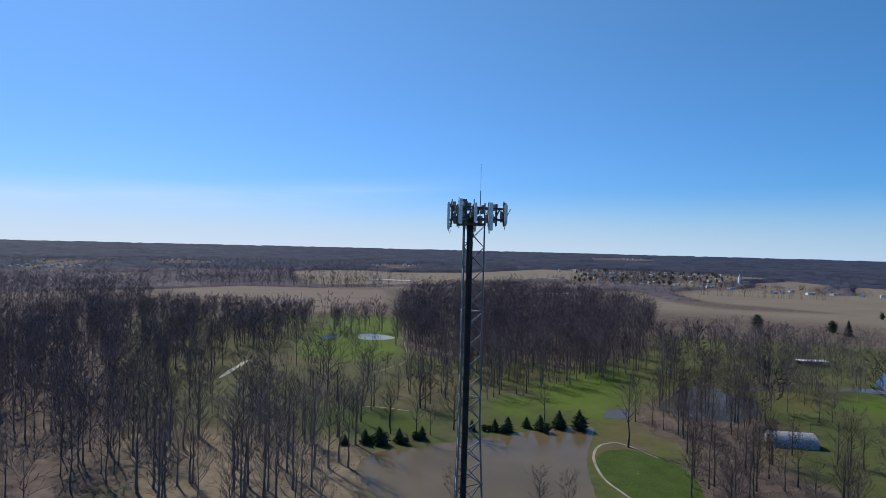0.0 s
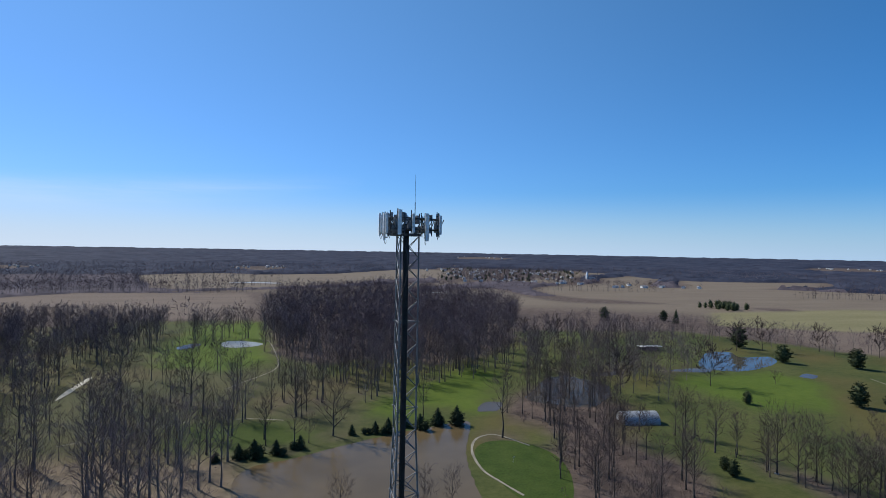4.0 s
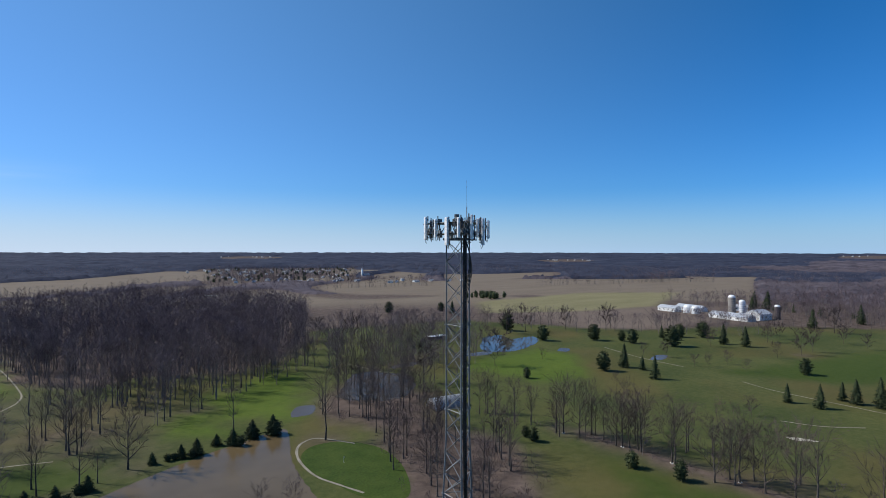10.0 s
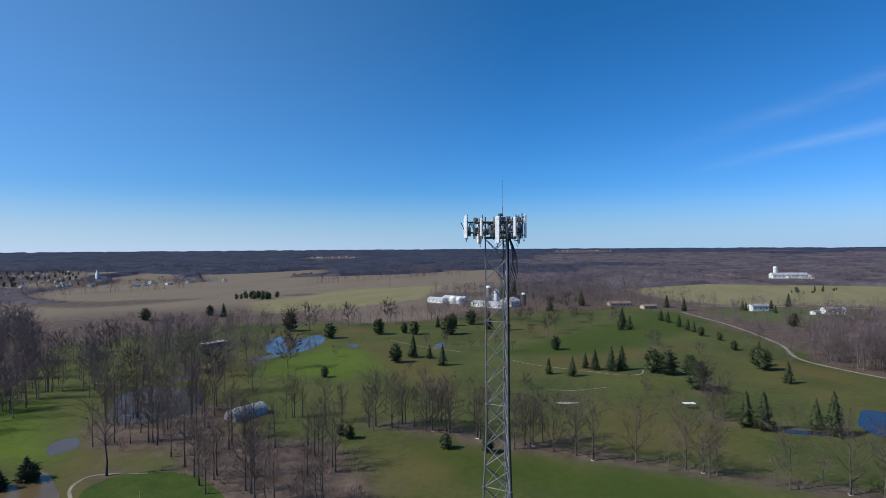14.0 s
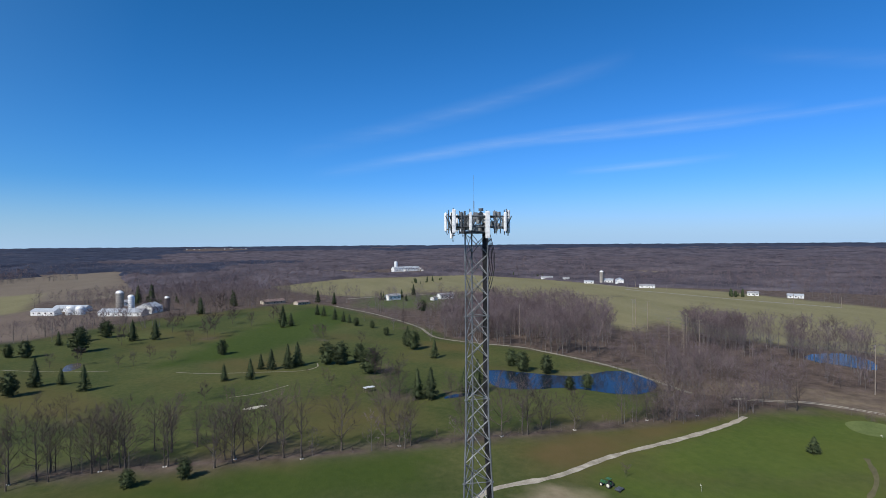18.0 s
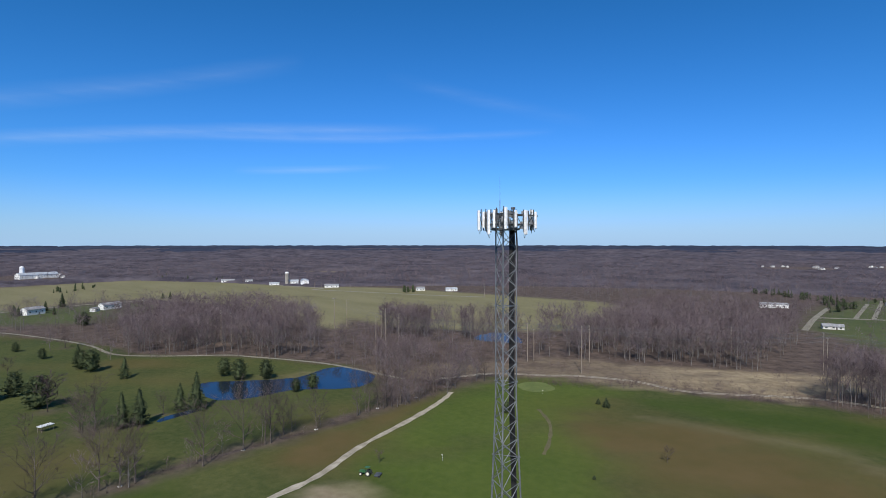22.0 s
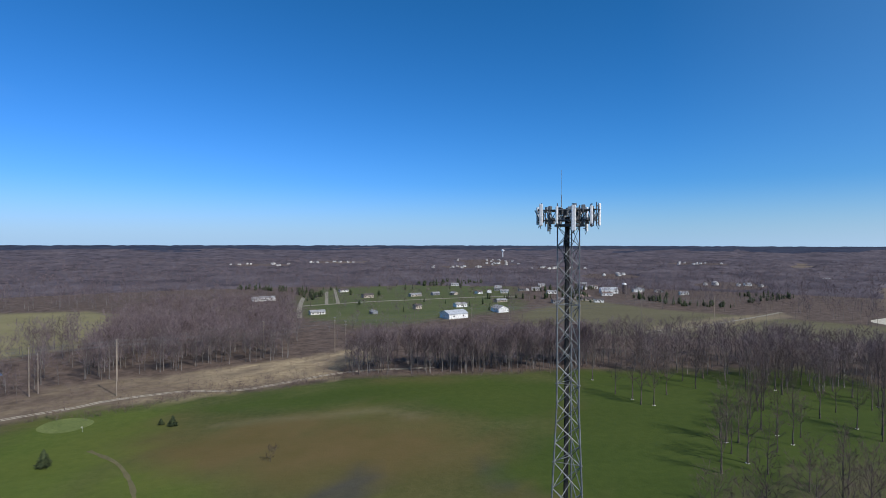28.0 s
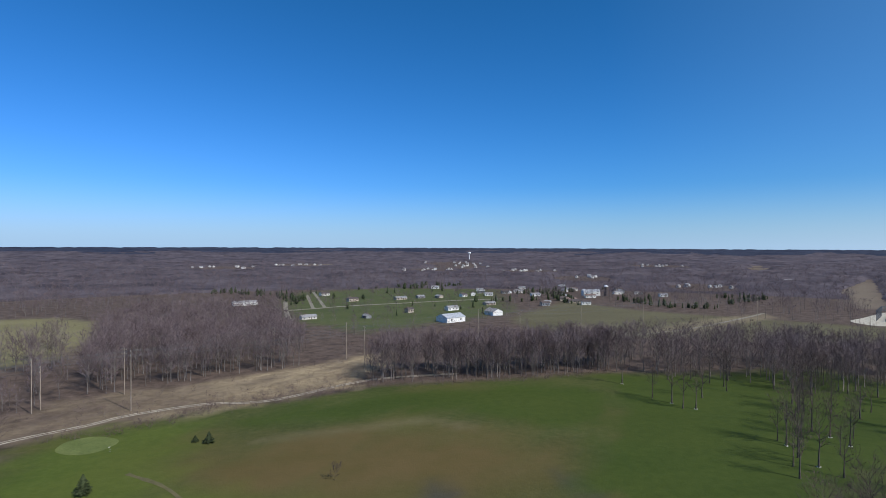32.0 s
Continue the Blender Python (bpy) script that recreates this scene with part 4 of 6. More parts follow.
LOW_TALL = [bare_tree(100 + s, 20, 0.28, 0.215, 13, 4, 9, 0.088, 3, 0.85) for s in range(7)]
FAR_TALL = [bare_tree(110 + s, 20, 0.34, 0.24, 11, 2, 6, 0.17, 3, 0.8, cheap=True) for s in range(5)]
HAZE_TREE = [bare_tree(150 + s, 18, 0.25, 0.27, 8, 1, 3, 0.5, 3, 0.7, cheap=True) for s in range(6)]
LOW_OPEN = [bare_tree(120 + s, 16, 0.22, 0.3, 11, 3, 7, 0.1, 3, 0.7) for s in range(5)]
FAR_OPEN = [bare_tree(130 + s, 15, 0.22, 0.34, 10, 2, 6, 0.22, 3, 0.7, cheap=True) for s in range(4)]
LOW_FIR = [conifer(140 + s, 12, 3.2, 6, 5) for s in range(3)] + [conifer(145 + s, 9, 3.6, 7, 6, True) for s in range(3)]
BUSH = [bare_tree(160 + s, 3.4, 0.05, 0.5, 6, 2, 5, 0.092, 3, 0.5, cheap=True) for s in range(4)]


def woods(name, models, spots, label, category, lo=0.75, hi=1.2, seed=1, wood=None, leaf=None):
    """Many trees in one mesh."""
    rng = np.random.default_rng(seed)
    V, Fa, S, k = [], [], [], 0
    for x, y in spots:
        wv, wf, cv, cf = models[rng.integers(len(models))]
        a, s = rng.uniform(0, 6.28), rng.uniform(lo, hi)
        ca, sa = math.cos(a) * s * rng.uniform(0.85, 1.15), math.sin(a) * s
        m = np.array(((ca, -sa, 0), (sa, ca, 0), (0, 0, s)))
        for v, f, slot in ((wv, wf, 0), (cv, cf, 1)):
            V.append(v @ m.T + (x, y, 0))
            Fa.append(f + k)
            S.append(np.full(len(f), slot))
            k += len(v)
    me = mesh_of(name, np.concatenate(V), np.concatenate(Fa), wood or WOODS_BARK, leaf or WOODS_TWIG, slots=np.concatenate(S))
    return tagged(new(name, me), label, category, kind="stuff")


WATERS = [BIG_POND, BLUE_POND, NORTH_POND, FAR_GREEN_POND, FAR_GREEN_POND_2]


def scatter(poly, area, seed, keep=0.0):
    """Spots inside a polygon, about one for each area of square metres, off the water."""
    rng = np.random.default_rng(seed)
    p = np.array(poly, float)
    lo, hi = p.min(0), p.max(0)
    count = int(np.prod(hi - lo) / area)
    q = rng.uniform(lo, hi, (count, 2))
    ok = inside(poly, q[:, 0], q[:, 1]) > keep
    for w in WATERS:
        ok &= inside(w, q[:, 0], q[:, 1]) < -1.0
    return q[ok]


def along(line, step, wide, seed):
    rng = np.random.default_rng(seed)
    p = np.array(line, float)
    out = []
    for a, b_ in zip(p[:-1], p[1:]):
        n_ = max(1, int(np.hypot(*(b_ - a)) / step))
        for s in range(n_):
            out.append(a + (b_ - a) * (s + rng.uniform(0, 1)) / n_ + rng.normal(0, wide, 2))
    return np.array(out)


BELT_END = 28
E_FILL = [(262, -142), (321, -179), (330, -228), (250, -228), (235, -185)]
E_FILL_2 = [(247, -217), (206, -274), (176, -235), (200, -205)]
north = scatter(W_NORTH, 44, 1)
thin_ = np.random.default_rng(77).uniform(0, 1, len(north)) < np.clip((north[:, 1] - 250) / 150 + 0.1, 0.35, 1)
north = north[thin_ & ((north[:, 1] < 560) | (np.random.default_rng(78).uniform(0, 1, len(north)) < 0.55))]
woods("woods_north", LOW_TALL, north[north[:, 1] < 385], "dense bare hardwood woodlot", "woods", 0.85, 1.25, seed=1)
woods("woods_north_back", FAR_TALL, north[north[:, 1] >= 385], "back of the dense bare woodlot", "woods", 0.85, 1.25, seed=31)
woods("woods_west", LOW_TALL, scatter(W_LEFT_A, 80, 2), "bare hardwood stand on wet ground", "woods", 0.8, 1.15, seed=2)
woods("woods_near_west", LOW_TALL, scatter(W_WEST, 120, 51), "bare hardwoods on wet brown ground", "woods", 0.95, 1.3, seed=51)
woods("woods_far_west", FAR_TALL, scatter([(-760, 300), (-800, 760), (-420, 740), (-330, 580), (-290, 480), (-150, 205), (-130, 165), (-330, 190)], 190, 3), "bare hardwood woods", "woods", 0.8, 1.2, seed=3)
east_ = scatter(W_EAST, 50, 4)
woods("woods_east", LOW_TALL, east_[east_[:, 0] < 400], "bare woods beyond the gravel lane", "woods", 0.8, 1.15, seed=4)
woods("woods_east_back", FAR_TALL, east_[east_[:, 0] >= 400], "back of the bare woods beyond the lane", "woods", 0.75, 1.05, seed=34)
marsh = scatter(W_EAST_2, 95, 5)
marsh = np.vstack([scatter([(172, -238), (206, -274), (240, -330), (262, -395), (232, -400), (165, -256)], 150, 74), marsh[inside(FIELD_E_NEAR, marsh[:, 0], marsh[:, 1]) < 0], scatter(MARSH_CLUMP, 40, 56), along([(205, -268), (225, -258), (262, -268)], 4, 4, 57)])
woods("woods_marsh", LOW_TALL, marsh, "bare trees along the marsh", "woods", 0.75, 1.1, seed=5)
south = scatter(W_SOUTH, 48, 6)
woods("woods_south", LOW_TALL, south[south[:, 1] > -370], "bare woods behind the power line", "woods", 0.8, 1.15, seed=6)
woods("woods_south_back", FAR_TALL, south[south[:, 1] <= -370], "back of the bare woods", "woods", 0.65, 0.95, seed=32)
belt = scatter(W_BELT, 19, 7)
belt = belt[belt[:, 0] < BELT_END + 6 * np.sin(belt[:, 1])]
woods("woods_belt", LOW_TALL, belt, "belt of bare trees along the fairway", "woods", 0.85, 1.15, seed=7)
woods("woods_belt_west", LOW_TALL, scatter(W_BELT_2, 62, 8), "belt of bare trees behind the open grove", "woods", 0.85, 1.15, seed=8)
FAR_ROWS = [[(-613, 1208), (-380, 1250), (-133, 1280)], [(-425, 826), (-304, 880), (-95, 885)], [(813, 717), (930, 692), (1086, 648), (1238, 561)], [(440, 900), (560, 880), (640, 850)], [(1086, 648), (1300, 700)]]
woods("woods_rows", HAZE_TREE, np.vstack([along(line, 3.2, 8, 95 + k) for k, line in enumerate(FAR_ROWS)] + [scatter([(650, 335), (760, 300), (860, 260), (860, 100), (720, 60), (690, 180)], 130, 86), along([(-430, 1010), (-260, 1040), (-60, 1050)], 4, 12, 87), along(ROW_A, 3.5, 7, 9), along(ROW_B, 5, 9, 10), along(ROW_C, 5, 7, 11)]), "rows of bare trees along the fields", "woods", 0.8, 1.15, seed=9)
woods("woods_field_edge", LOW_OPEN, np.vstack([along(ROW_FIELD, 3.5, 10, 12), along([(442, 220), (530, 195), (600, 110), (650, 40)], 6, 9, 57)]), "bare trees between golf course and field", "woods", 0.7, 1.15, seed=10)
woods("scrub", BUSH, np.vstack([scatter(W_SCRUB, 20, 13), scatter(CORRIDOR, 60, 14), along(ROW_EAST_LINE, 3.0, 2.2, 59), along([(163, -110), (158, -150), (180, -160)], 0.8, 4, 60), scatter(W_EAST, 120, 61), along(LAWN_EDGE, 0.8, 2.4, 15), along(LANE_A[1:], 1.5, 9, 64), scatter([(560, -60), (500, -40), (420, -62), (365, -68), (330, -100), (420, -130), (540, -100)], 70, 65), scatter(W_BELT, 26, 63), scatter([(20, -290), (-120, -290), (-150, -400), (60, -420)], 60, 76), scatter(E_FILL, 20, 77), scatter(E_FILL_2, 24, 78), along([(104, -226), (60, -238), (20, -256)], 0.9, 2.5, 70), scatter(W_FLOOD, 20, 16), scatter(COPSE_EDGE, 15, 91), scatter(W_LEFT_B, 60, 62), along(ROW_W, 2.5, 3, 17), along(ROW_FIELD, 5, 7, 18), along(LANE_B, 4, 7, 19)]), "brown scrub and brush", "scrub", 0.35, 1.15, seed=11, leaf=SCRUB)
woods("scrub_trees", LOW_OPEN, np.vstack([scatter(E_FILL, 75, 79), scatter(E_FILL_2, 110, 80), along(LANE_A[1:], 7, 12, 66), scatter([(590, -120), (500, -55), (420, -62), (365, -68), (330, -100), (420, -130), (540, -160)], 110, 67), along([(210, -278), (224, -262), (256, -262)], 2.5, 3, 81), scatter([(20, -290), (-120, -290), (-150, -400), (60, -420)], 380, 82), scatter(W_SCRUB, 55, 33), scatter([(200, -150), (262, -142), (250, -215), (200, -205)], 50, 34), along([(157, -105), (160, -150), (172, -168)], 2.6, 3, 35), along(ROW_EAST_LINE, 16, 3, 58)]), "scrubby bare trees beside the lane", "woods", 0.4, 0.85, seed=33)

rng = np.random.default_rng(5)
GROVE = [(-98, -230), (-98, -203), (-102, -194), (-102, -186), (-107, -184), (-111, -144), (-110, -139), (-114, -138), (-105, -121), (-132, -150), (-133, -143), (-140, -140),
         (-132, -134), (-165, -159), (-169, -146), (-212, -173), (-203, -170), (-204, -184), (-178, -200), (-196, -192)]
for x, y in GROVE + [tuple(q) for q in scatter([(-115, -235), (-120, -180), (-160, -130), (-230, -140), (-260, -220)], 300, 21)]:
    plant(TALL, x, y, rng.uniform(0.75, 1.1), rng, "trees in the open grove")
for x, y in scatter([(-66, -64), (-128, -62), (-150, -150), (-110, -145), (-72, -98)], 420, 83):
    plant(TALL, x, y, rng.uniform(0.7, 0.95), rng, "trees in the open grove")
ROW_EAST = [(144, 109), (145, 102), (151, 101), (149, 86), (150, 84), (151, 81), (149, 67), (149, 66), (151, 49), (151, 46), (149, 38), (149, 30), (147, 24), (152, 11), (153, -4),
            (152, -9), (152, -13), (150, -32), (154, -47), (154, -55), (154, -57), (155, -76), (158, -97), (159, -104), (160, -109), (159, -113), (158, -120), (161, -132), (164, -146)]
for x, y in ROW_EAST:
    plant(OPEN if rng.uniform() < 0.6 else TALL, x, y, rng.uniform(0.8, 1.15), rng, "trees along the ditch")
for x, y in along(ROW_W, 4.6, 2.8, 22):
    plant(TALL, x, y, rng.uniform(0.65, 0.95), rng, "trees along the ditch")
for x, y in np.vstack([scatter(W_FLOOD, 84, 23), scatter([(104, 150), (116, 146), (121, 110), (104, 82), (98, 100)], 75, 92)]):
    plant(TALL, x, y, rng.uniform(0.68, 0.98), rng, "trees in the flooded wood")
woods("woods_wet_bank", TALL_SHAPES, scatter(W_LEFT_B, 135, 24), "tall bare trees on the wet bank", "woods", 0.95, 1.35, seed=24)
woods("woods_lot_edge", TALL_SHAPES, np.vstack([scatter(W_NORTH_EDGE, 100, 25), scatter([(-25, 185), (30, 205), (55, 250), (0, 300), (-50, 290), (-60, 235)], 420, 75)]), "tall bare trees at the woodlot edge", "woods", 0.8, 1.1, seed=25)
woods("woods_course", LOW_OPEN, np.vstack([scatter([(640, 340), (720, 290), (710, 120), (610, 100), (630, 190), (668, 240)], 130, 67), along([(556, 196), (520, 238), (430, 246)], 7, 6, 68), scatter(LAWN_E, 900, 69), scatter(W_SCATTER, 170, 26), scatter([(118, 165), (200, 235), (225, 300), (150, 300), (118, 262)], 230, 64), scatter([(236, 268), (262, 300), (270, 330), (225, 335)], 80, 65), scatter([(20, 215), (75, 235), (125, 290), (-5, 300)], 380, 66), scatter([(190, 360), (280, 318), (330, 350), (300, 420), (230, 430)], 420, 27)]), "bare trees scattered over the rough", "woods", 0.7, 1.1, seed=26)
woods("woods_bank", LOW_TALL, np.vstack([scatter([(20, 232), (128, 256), (205, 300), (255, 365), (205, 385), (112, 322), (0, 312)], 190, 84), scatter([(-100, 200), (-70, 180), (-15, 178), (-5, 200), (-60, 215)], 330, 85), scatter([(-130, 165), (-100, 165), (-60, 165), (-45, 185), (-60, 205), (-125, 225), (-150, 205)], 140, 28), scatter([(-115, 300), (-60, 330), (-40, 290), (-60, 245), (-105, 250)], 420, 29), scatter([(-60, 420), (-45, 405), (-70, 365), (-100, 380), (-100, 470), (-60, 480)], 150, 30)]), "bare trees between the fairways", "woods", 0.8, 1.1, seed=27)
for x, y, h in SHADE_TREES:
    plant(BROAD if x > 250 else OPEN, x, y, h / (16 if x > 250 else 18), rng, "shade trees")
for x, y, h in FAIRWAY_TREES:
    plant(TALL, x, y, h / 18, rng, "trees on the course")
for x, y, h in COURSE_TREES:
    plant(BROAD, x, y, h / 16, rng, "trees on the course")
for x, y, h in BANK_TREES:
    plant(TALL, x, y, h / 20, rng, "trees on the course")
for x, y, h in SMALL_TREES:
    plant(SMALL, x, y, h / 8, rng, "small trees on the course")
for x, y, h in SPRUCES:
    plant(SPRUCE, x, y, h / 9, rng, "evergreens on the course")
for x, y, h in COURSE_EVERGREENS:
    plant(PINE if (x + y) % 3 and x < 540 else SPRUCE, x, y, min(h, 17) / 9.6, rng, "evergreens on the course")
for x, y, h in PINES:
    plant(PINE, x, y, h / 9.3, rng, "evergreens on the course")
for x, y, h in BANK_CONIFERS:
    if y > 0:
        plant(BUSHY, x + rng.normal(0, 2.2), y + rng.normal(0, 1.2), h / 8.5 * rng.uniform(0.45, 0.75), rng, "evergreens by the pond")
    plant(BANK, x, y, h / 8.5 * 0.85, rng, "evergreens by the pond")
polar = np.random.default_rng(91).uniform((14, 1230), (29, 2120), (900, 2))
polar = np.c_[polar[:, 1] * np.sin(np.radians(polar[:, 0])), polar[:, 1] * np.cos(np.radians(polar[:, 0]))]
VILLAGE_OAK = [bare_tree(180 + s, 15, 0.2, 0.36, 8, 1, 3, 0.5, 3, 0.6, cheap=True) for s in range(4)]
woods("village_far_trees", VILLAGE_OAK, polar, "bare yard trees in the far village", "woods", 0.6, 0.95, seed=53)
woods("village_trees", FAR_OPEN, np.vstack([scatter([(340, 1170), (420, 1120), (560, 1060), (700, 950), (820, 930), (720, 1080), (640, 1220), (420, 1290)], 420, 73), scatter(LAWN_HOUSES, 520, 52), along([(110, -500), (130, -680), (60, -850), (-60, -900), (-220, -850)], 6, 10, 53), scatter([(-210, -640), (-420, -620), (-430, -800), (-220, -800)], 600, 54), along([(620, -60), (650, -140), (640, 60)], 9, 12, 55)]), "bare yard trees round the houses", "woods", 0.5, 0.9, seed=52)
spots = [(float(a_), float(b_)) for a_, b_ in np.vstack([along([(-215, -735), (-330, -770)], 7, 6, 41), along([(-420, -560), (-520, -600), (-470, -640)], 6, 8, 42), along([(-130, -640), (-230, -640)], 8, 5, 43), scatter(LAWN_HOUSES, 5200, 71), scatter([(-210, -640), (-420, -620), (-430, -800), (-220, -800)], 4000, 72), scatter([(-60, -900), (-150, -940), (-180, -880), (-60, -850)], 120, 44),
         scatter([(568, -470), (590, -478), (584, -496), (562, -488)], 22, 45), np.array([(1148, -310), (1123, -314), (1043, -346), (1051, -337), (1006, -384), (1020, -370), (999, -371), (1159, -333)], float), along([(900, -100), (1000, -180)], 9, 8, 46), along([(690, 255), (660, 160)], 9, 6, 48)] + [along(line, 3.5, 6, 90 + k) for k, line in enumerate(HEDGES)])]
woods("far_evergreens", LOW_FIR, spots, "far rows and clumps of dark evergreens", "evergreens", 0.4, 1.0, seed=44, leaf=NEEDLES)


polar = np.random.default_rng(92).uniform((14, 1260), (28.5, 2050), (90, 2))
polar = np.c_[polar[:, 1] * np.sin(np.radians(polar[:, 0])), polar[:, 1] * np.cos(np.radians(polar[:, 0]))]
woods("far_pines", LOW_FIR[3:], np.vstack([polar, scatter([(505, 590), (545, 600), (560, 560), (515, 550)], 60, 47)]), "rounded dark pines in the far fields and village", "evergreens", 0.7, 1.25, seed=45, leaf=NEEDLES)


# ---- far woods: canopy of the country beyond ----
ring_r = [860.0]
while ring_r[-1] < 4850:
    ring_r.append(ring_r[-1] + max(8.5, ring_r[-1] * 0.0115))
ring_r = np.array(ring_r)
cols = 820
th = np.arange(cols) / cols * 2 * math.pi
R_, T_ = np.meshgrid(ring_r, th, indexing="ij")
rr = np.random.default_rng(9)
R_ = R_ + rr.uniform(-0.35, 0.35, R_.shape) * np.gradient(ring_r)[:, None]
T_ = T_ + rr.uniform(-0.35, 0.35, T_.shape) * 2 * math.pi / cols
fx, fy = R_ * np.sin(T_), R_ * np.cos(T_)
OPEN_LAND = [GOLF, W_NORTH, FIELD_E_NEAR, FIELD_TAN, FIELD_NN, FIELD_SW, FIELD_PALE, FIELD_NE, FIELD_E, FIELD_EE, FIELD_SE, FIELD_BROWN, FIELD_NW, LAWN_HOUSES, LAWN_E]
wooded = np.min([-inside(p, fx, fy) for p in OPEN_LAND], 0)
wooded = np.where(far_open(fx, fy) > 0, -5, wooded)
for tx, ty in TOWNS:
    d_ = np.hypot(tx, ty)
    ux, uy = tx / d_, ty / d_
    along_, across = (fx - tx) * ux + (fy - ty) * uy, (fx - tx) * uy - (fy - ty) * ux
    wooded = np.minimum(wooded, 40 * (np.hypot((along_ + 0.05 * d_) / (0.09 * d_), across / (0.05 * d_)) - 1))
sector = np.degrees(np.arctan2(fx, fy))
wooded = np.where((sector > 13.5) & (sector < 29) & (R_ > 1180) & (R_ < 2150), -5, wooded)
wooded[0] = -5
jag = rr.uniform(0, 1, R_.shape)
height = np.clip(wooded / 8, 0, 1) * (2.5 + 11 * jag * np.clip(1500 / R_, 0.35, 1)) * np.clip(R_ / 2200, 0.75, 1.6)
height = np.where(wooded > 0, np.maximum(height * np.clip((R_ - 800) / 500, 0.35, 1), 1) + rise(R_), rise(R_) - 3)
kk = np.arange(fx.size).reshape(fx.shape)
kq = np.roll(kk, -1, 1)
q = np.stack([kk[:-1].ravel(), kk[1:].ravel(), kq[1:].ravel(), kq[:-1].ravel()], 1)
q = q[((height - rise(R_)).ravel()[q] > 0).any(1)]
q = q[(np.degrees(T_).ravel()[q[:, 0]] < 250) | (np.degrees(T_).ravel()[q[:, 0]] > 300)]
# the northern sector and the outermost rings take the haze-tinted colour
hazed_north = (np.degrees(T_).ravel()[q[:, 0]] < 74 + 14 * waver(fx, fy, 500, 1.0).ravel()[q[:, 0]]) | (np.degrees(T_).ravel()[q[:, 0]] > 270)
far = mesh_of("far_woods", np.stack([fx.ravel(), fy.ravel(), height.ravel()], 1), q, CANOPY, HAZED_WOODS, slots=(hazed_north & (R_.ravel()[q[:, 0]] > 1350)) | (R_.ravel()[q[:, 0]] > 3700 + 600 * waver(fx, fy, 300, 2.0).ravel()[q[:, 0]]), smooth=True)
tagged(new("far_woods", far), "distant bare woods reaching to the horizon, farthest part tinted with haze", "woods", kind="stuff")
# its nearer part, tree by tree
q = rr.uniform(-1500, 1500, (int(3000 * 3000 / 310), 2))
qr = np.hypot(q[:, 0], q[:, 1])
ok = (qr > 850) & (qr < 1300 + 60 * waver(q[:, 0], q[:, 1], 60, 0.5)) & (far_open(q[:, 0], q[:, 1]) < 0)
for p in OPEN_LAND:
    ok &= inside(p, q[:, 0], q[:, 1]) < 2
ok &= (q[:, 0] > -0.9 * np.abs(q[:, 1])) | (q[:, 1] < -500)
woods("far_woods_edge", HAZE_TREE, q[ok], "bare country woods in the middle distance", "woods", 0.6, 0.95, seed=62)

# single crowns standing over the farther canopy
q = rr.uniform(-2300, 2300, (int(4600 * 4600 / 480), 2))
qr = np.hypot(q[:, 0], q[:, 1])
ok = (qr > 1280) & (qr < 2250) & (far_open(q[:, 0], q[:, 1]) < 0)
for p in OPEN_LAND:
    ok &= inside(p, q[:, 0], q[:, 1]) < -12
bearing = np.degrees(np.arctan2(q[:, 0], q[:, 1]))
ok &= (bearing > -45) | (bearing < -120)
TUFT = [bare_tree(170 + s, 19, 0.3, 0.27, 5, 1, 1, 0.9, 3, 0.6, cheap=True) for s in range(6)]
woods("far_woods_crowns", TUFT, q[ok], "bare crowns rising over the distant woods", "woods", 0.6, 0.95, seed=63)

# nearer country woods, tree by tree
q = np.random.default_rng(12).uniform(-900, 900, (int(1800 * 1800 / 260), 2))
qr = np.hypot(q[:, 0], q[:, 1])
ok = (qr > 470) & (qr < 885) & (far_open(q[:, 0], q[:, 1]) < 0)
for p in OPEN_LAND + [CORRIDOR, CORR2, W_SOUTH, W_EAST, W_EAST_2, W_LEFT_A, PAD]:
    ok &= inside(p, q[:, 0], q[:, 1]) < -4
for line in (ROAD_V1, ROAD_V2, ROAD_F, ROAD_E2, LANE_A, TRACK_SE):
    for a_, b_ in zip(line[:-1], line[1:]):
        a_, b_ = np.array(a_, float), np.array(b_, float)
        t_ = np.clip(((q - a_) @ (b_ - a_)) / ((b_ - a_) @ (b_ - a_)), 0, 1)
        ok &= np.hypot(*(q - a_ - t_[:, None] * (b_ - a_)).T) > 7
bearing = np.degrees(np.arctan2(q[:, 0], q[:, 1]))
ok &= (bearing > 60) | (bearing < -118)
woods("country_woods", FAR_TALL, q[ok], "bare country woods between fields and houses", "woods", 0.6, 0.95, seed=61)

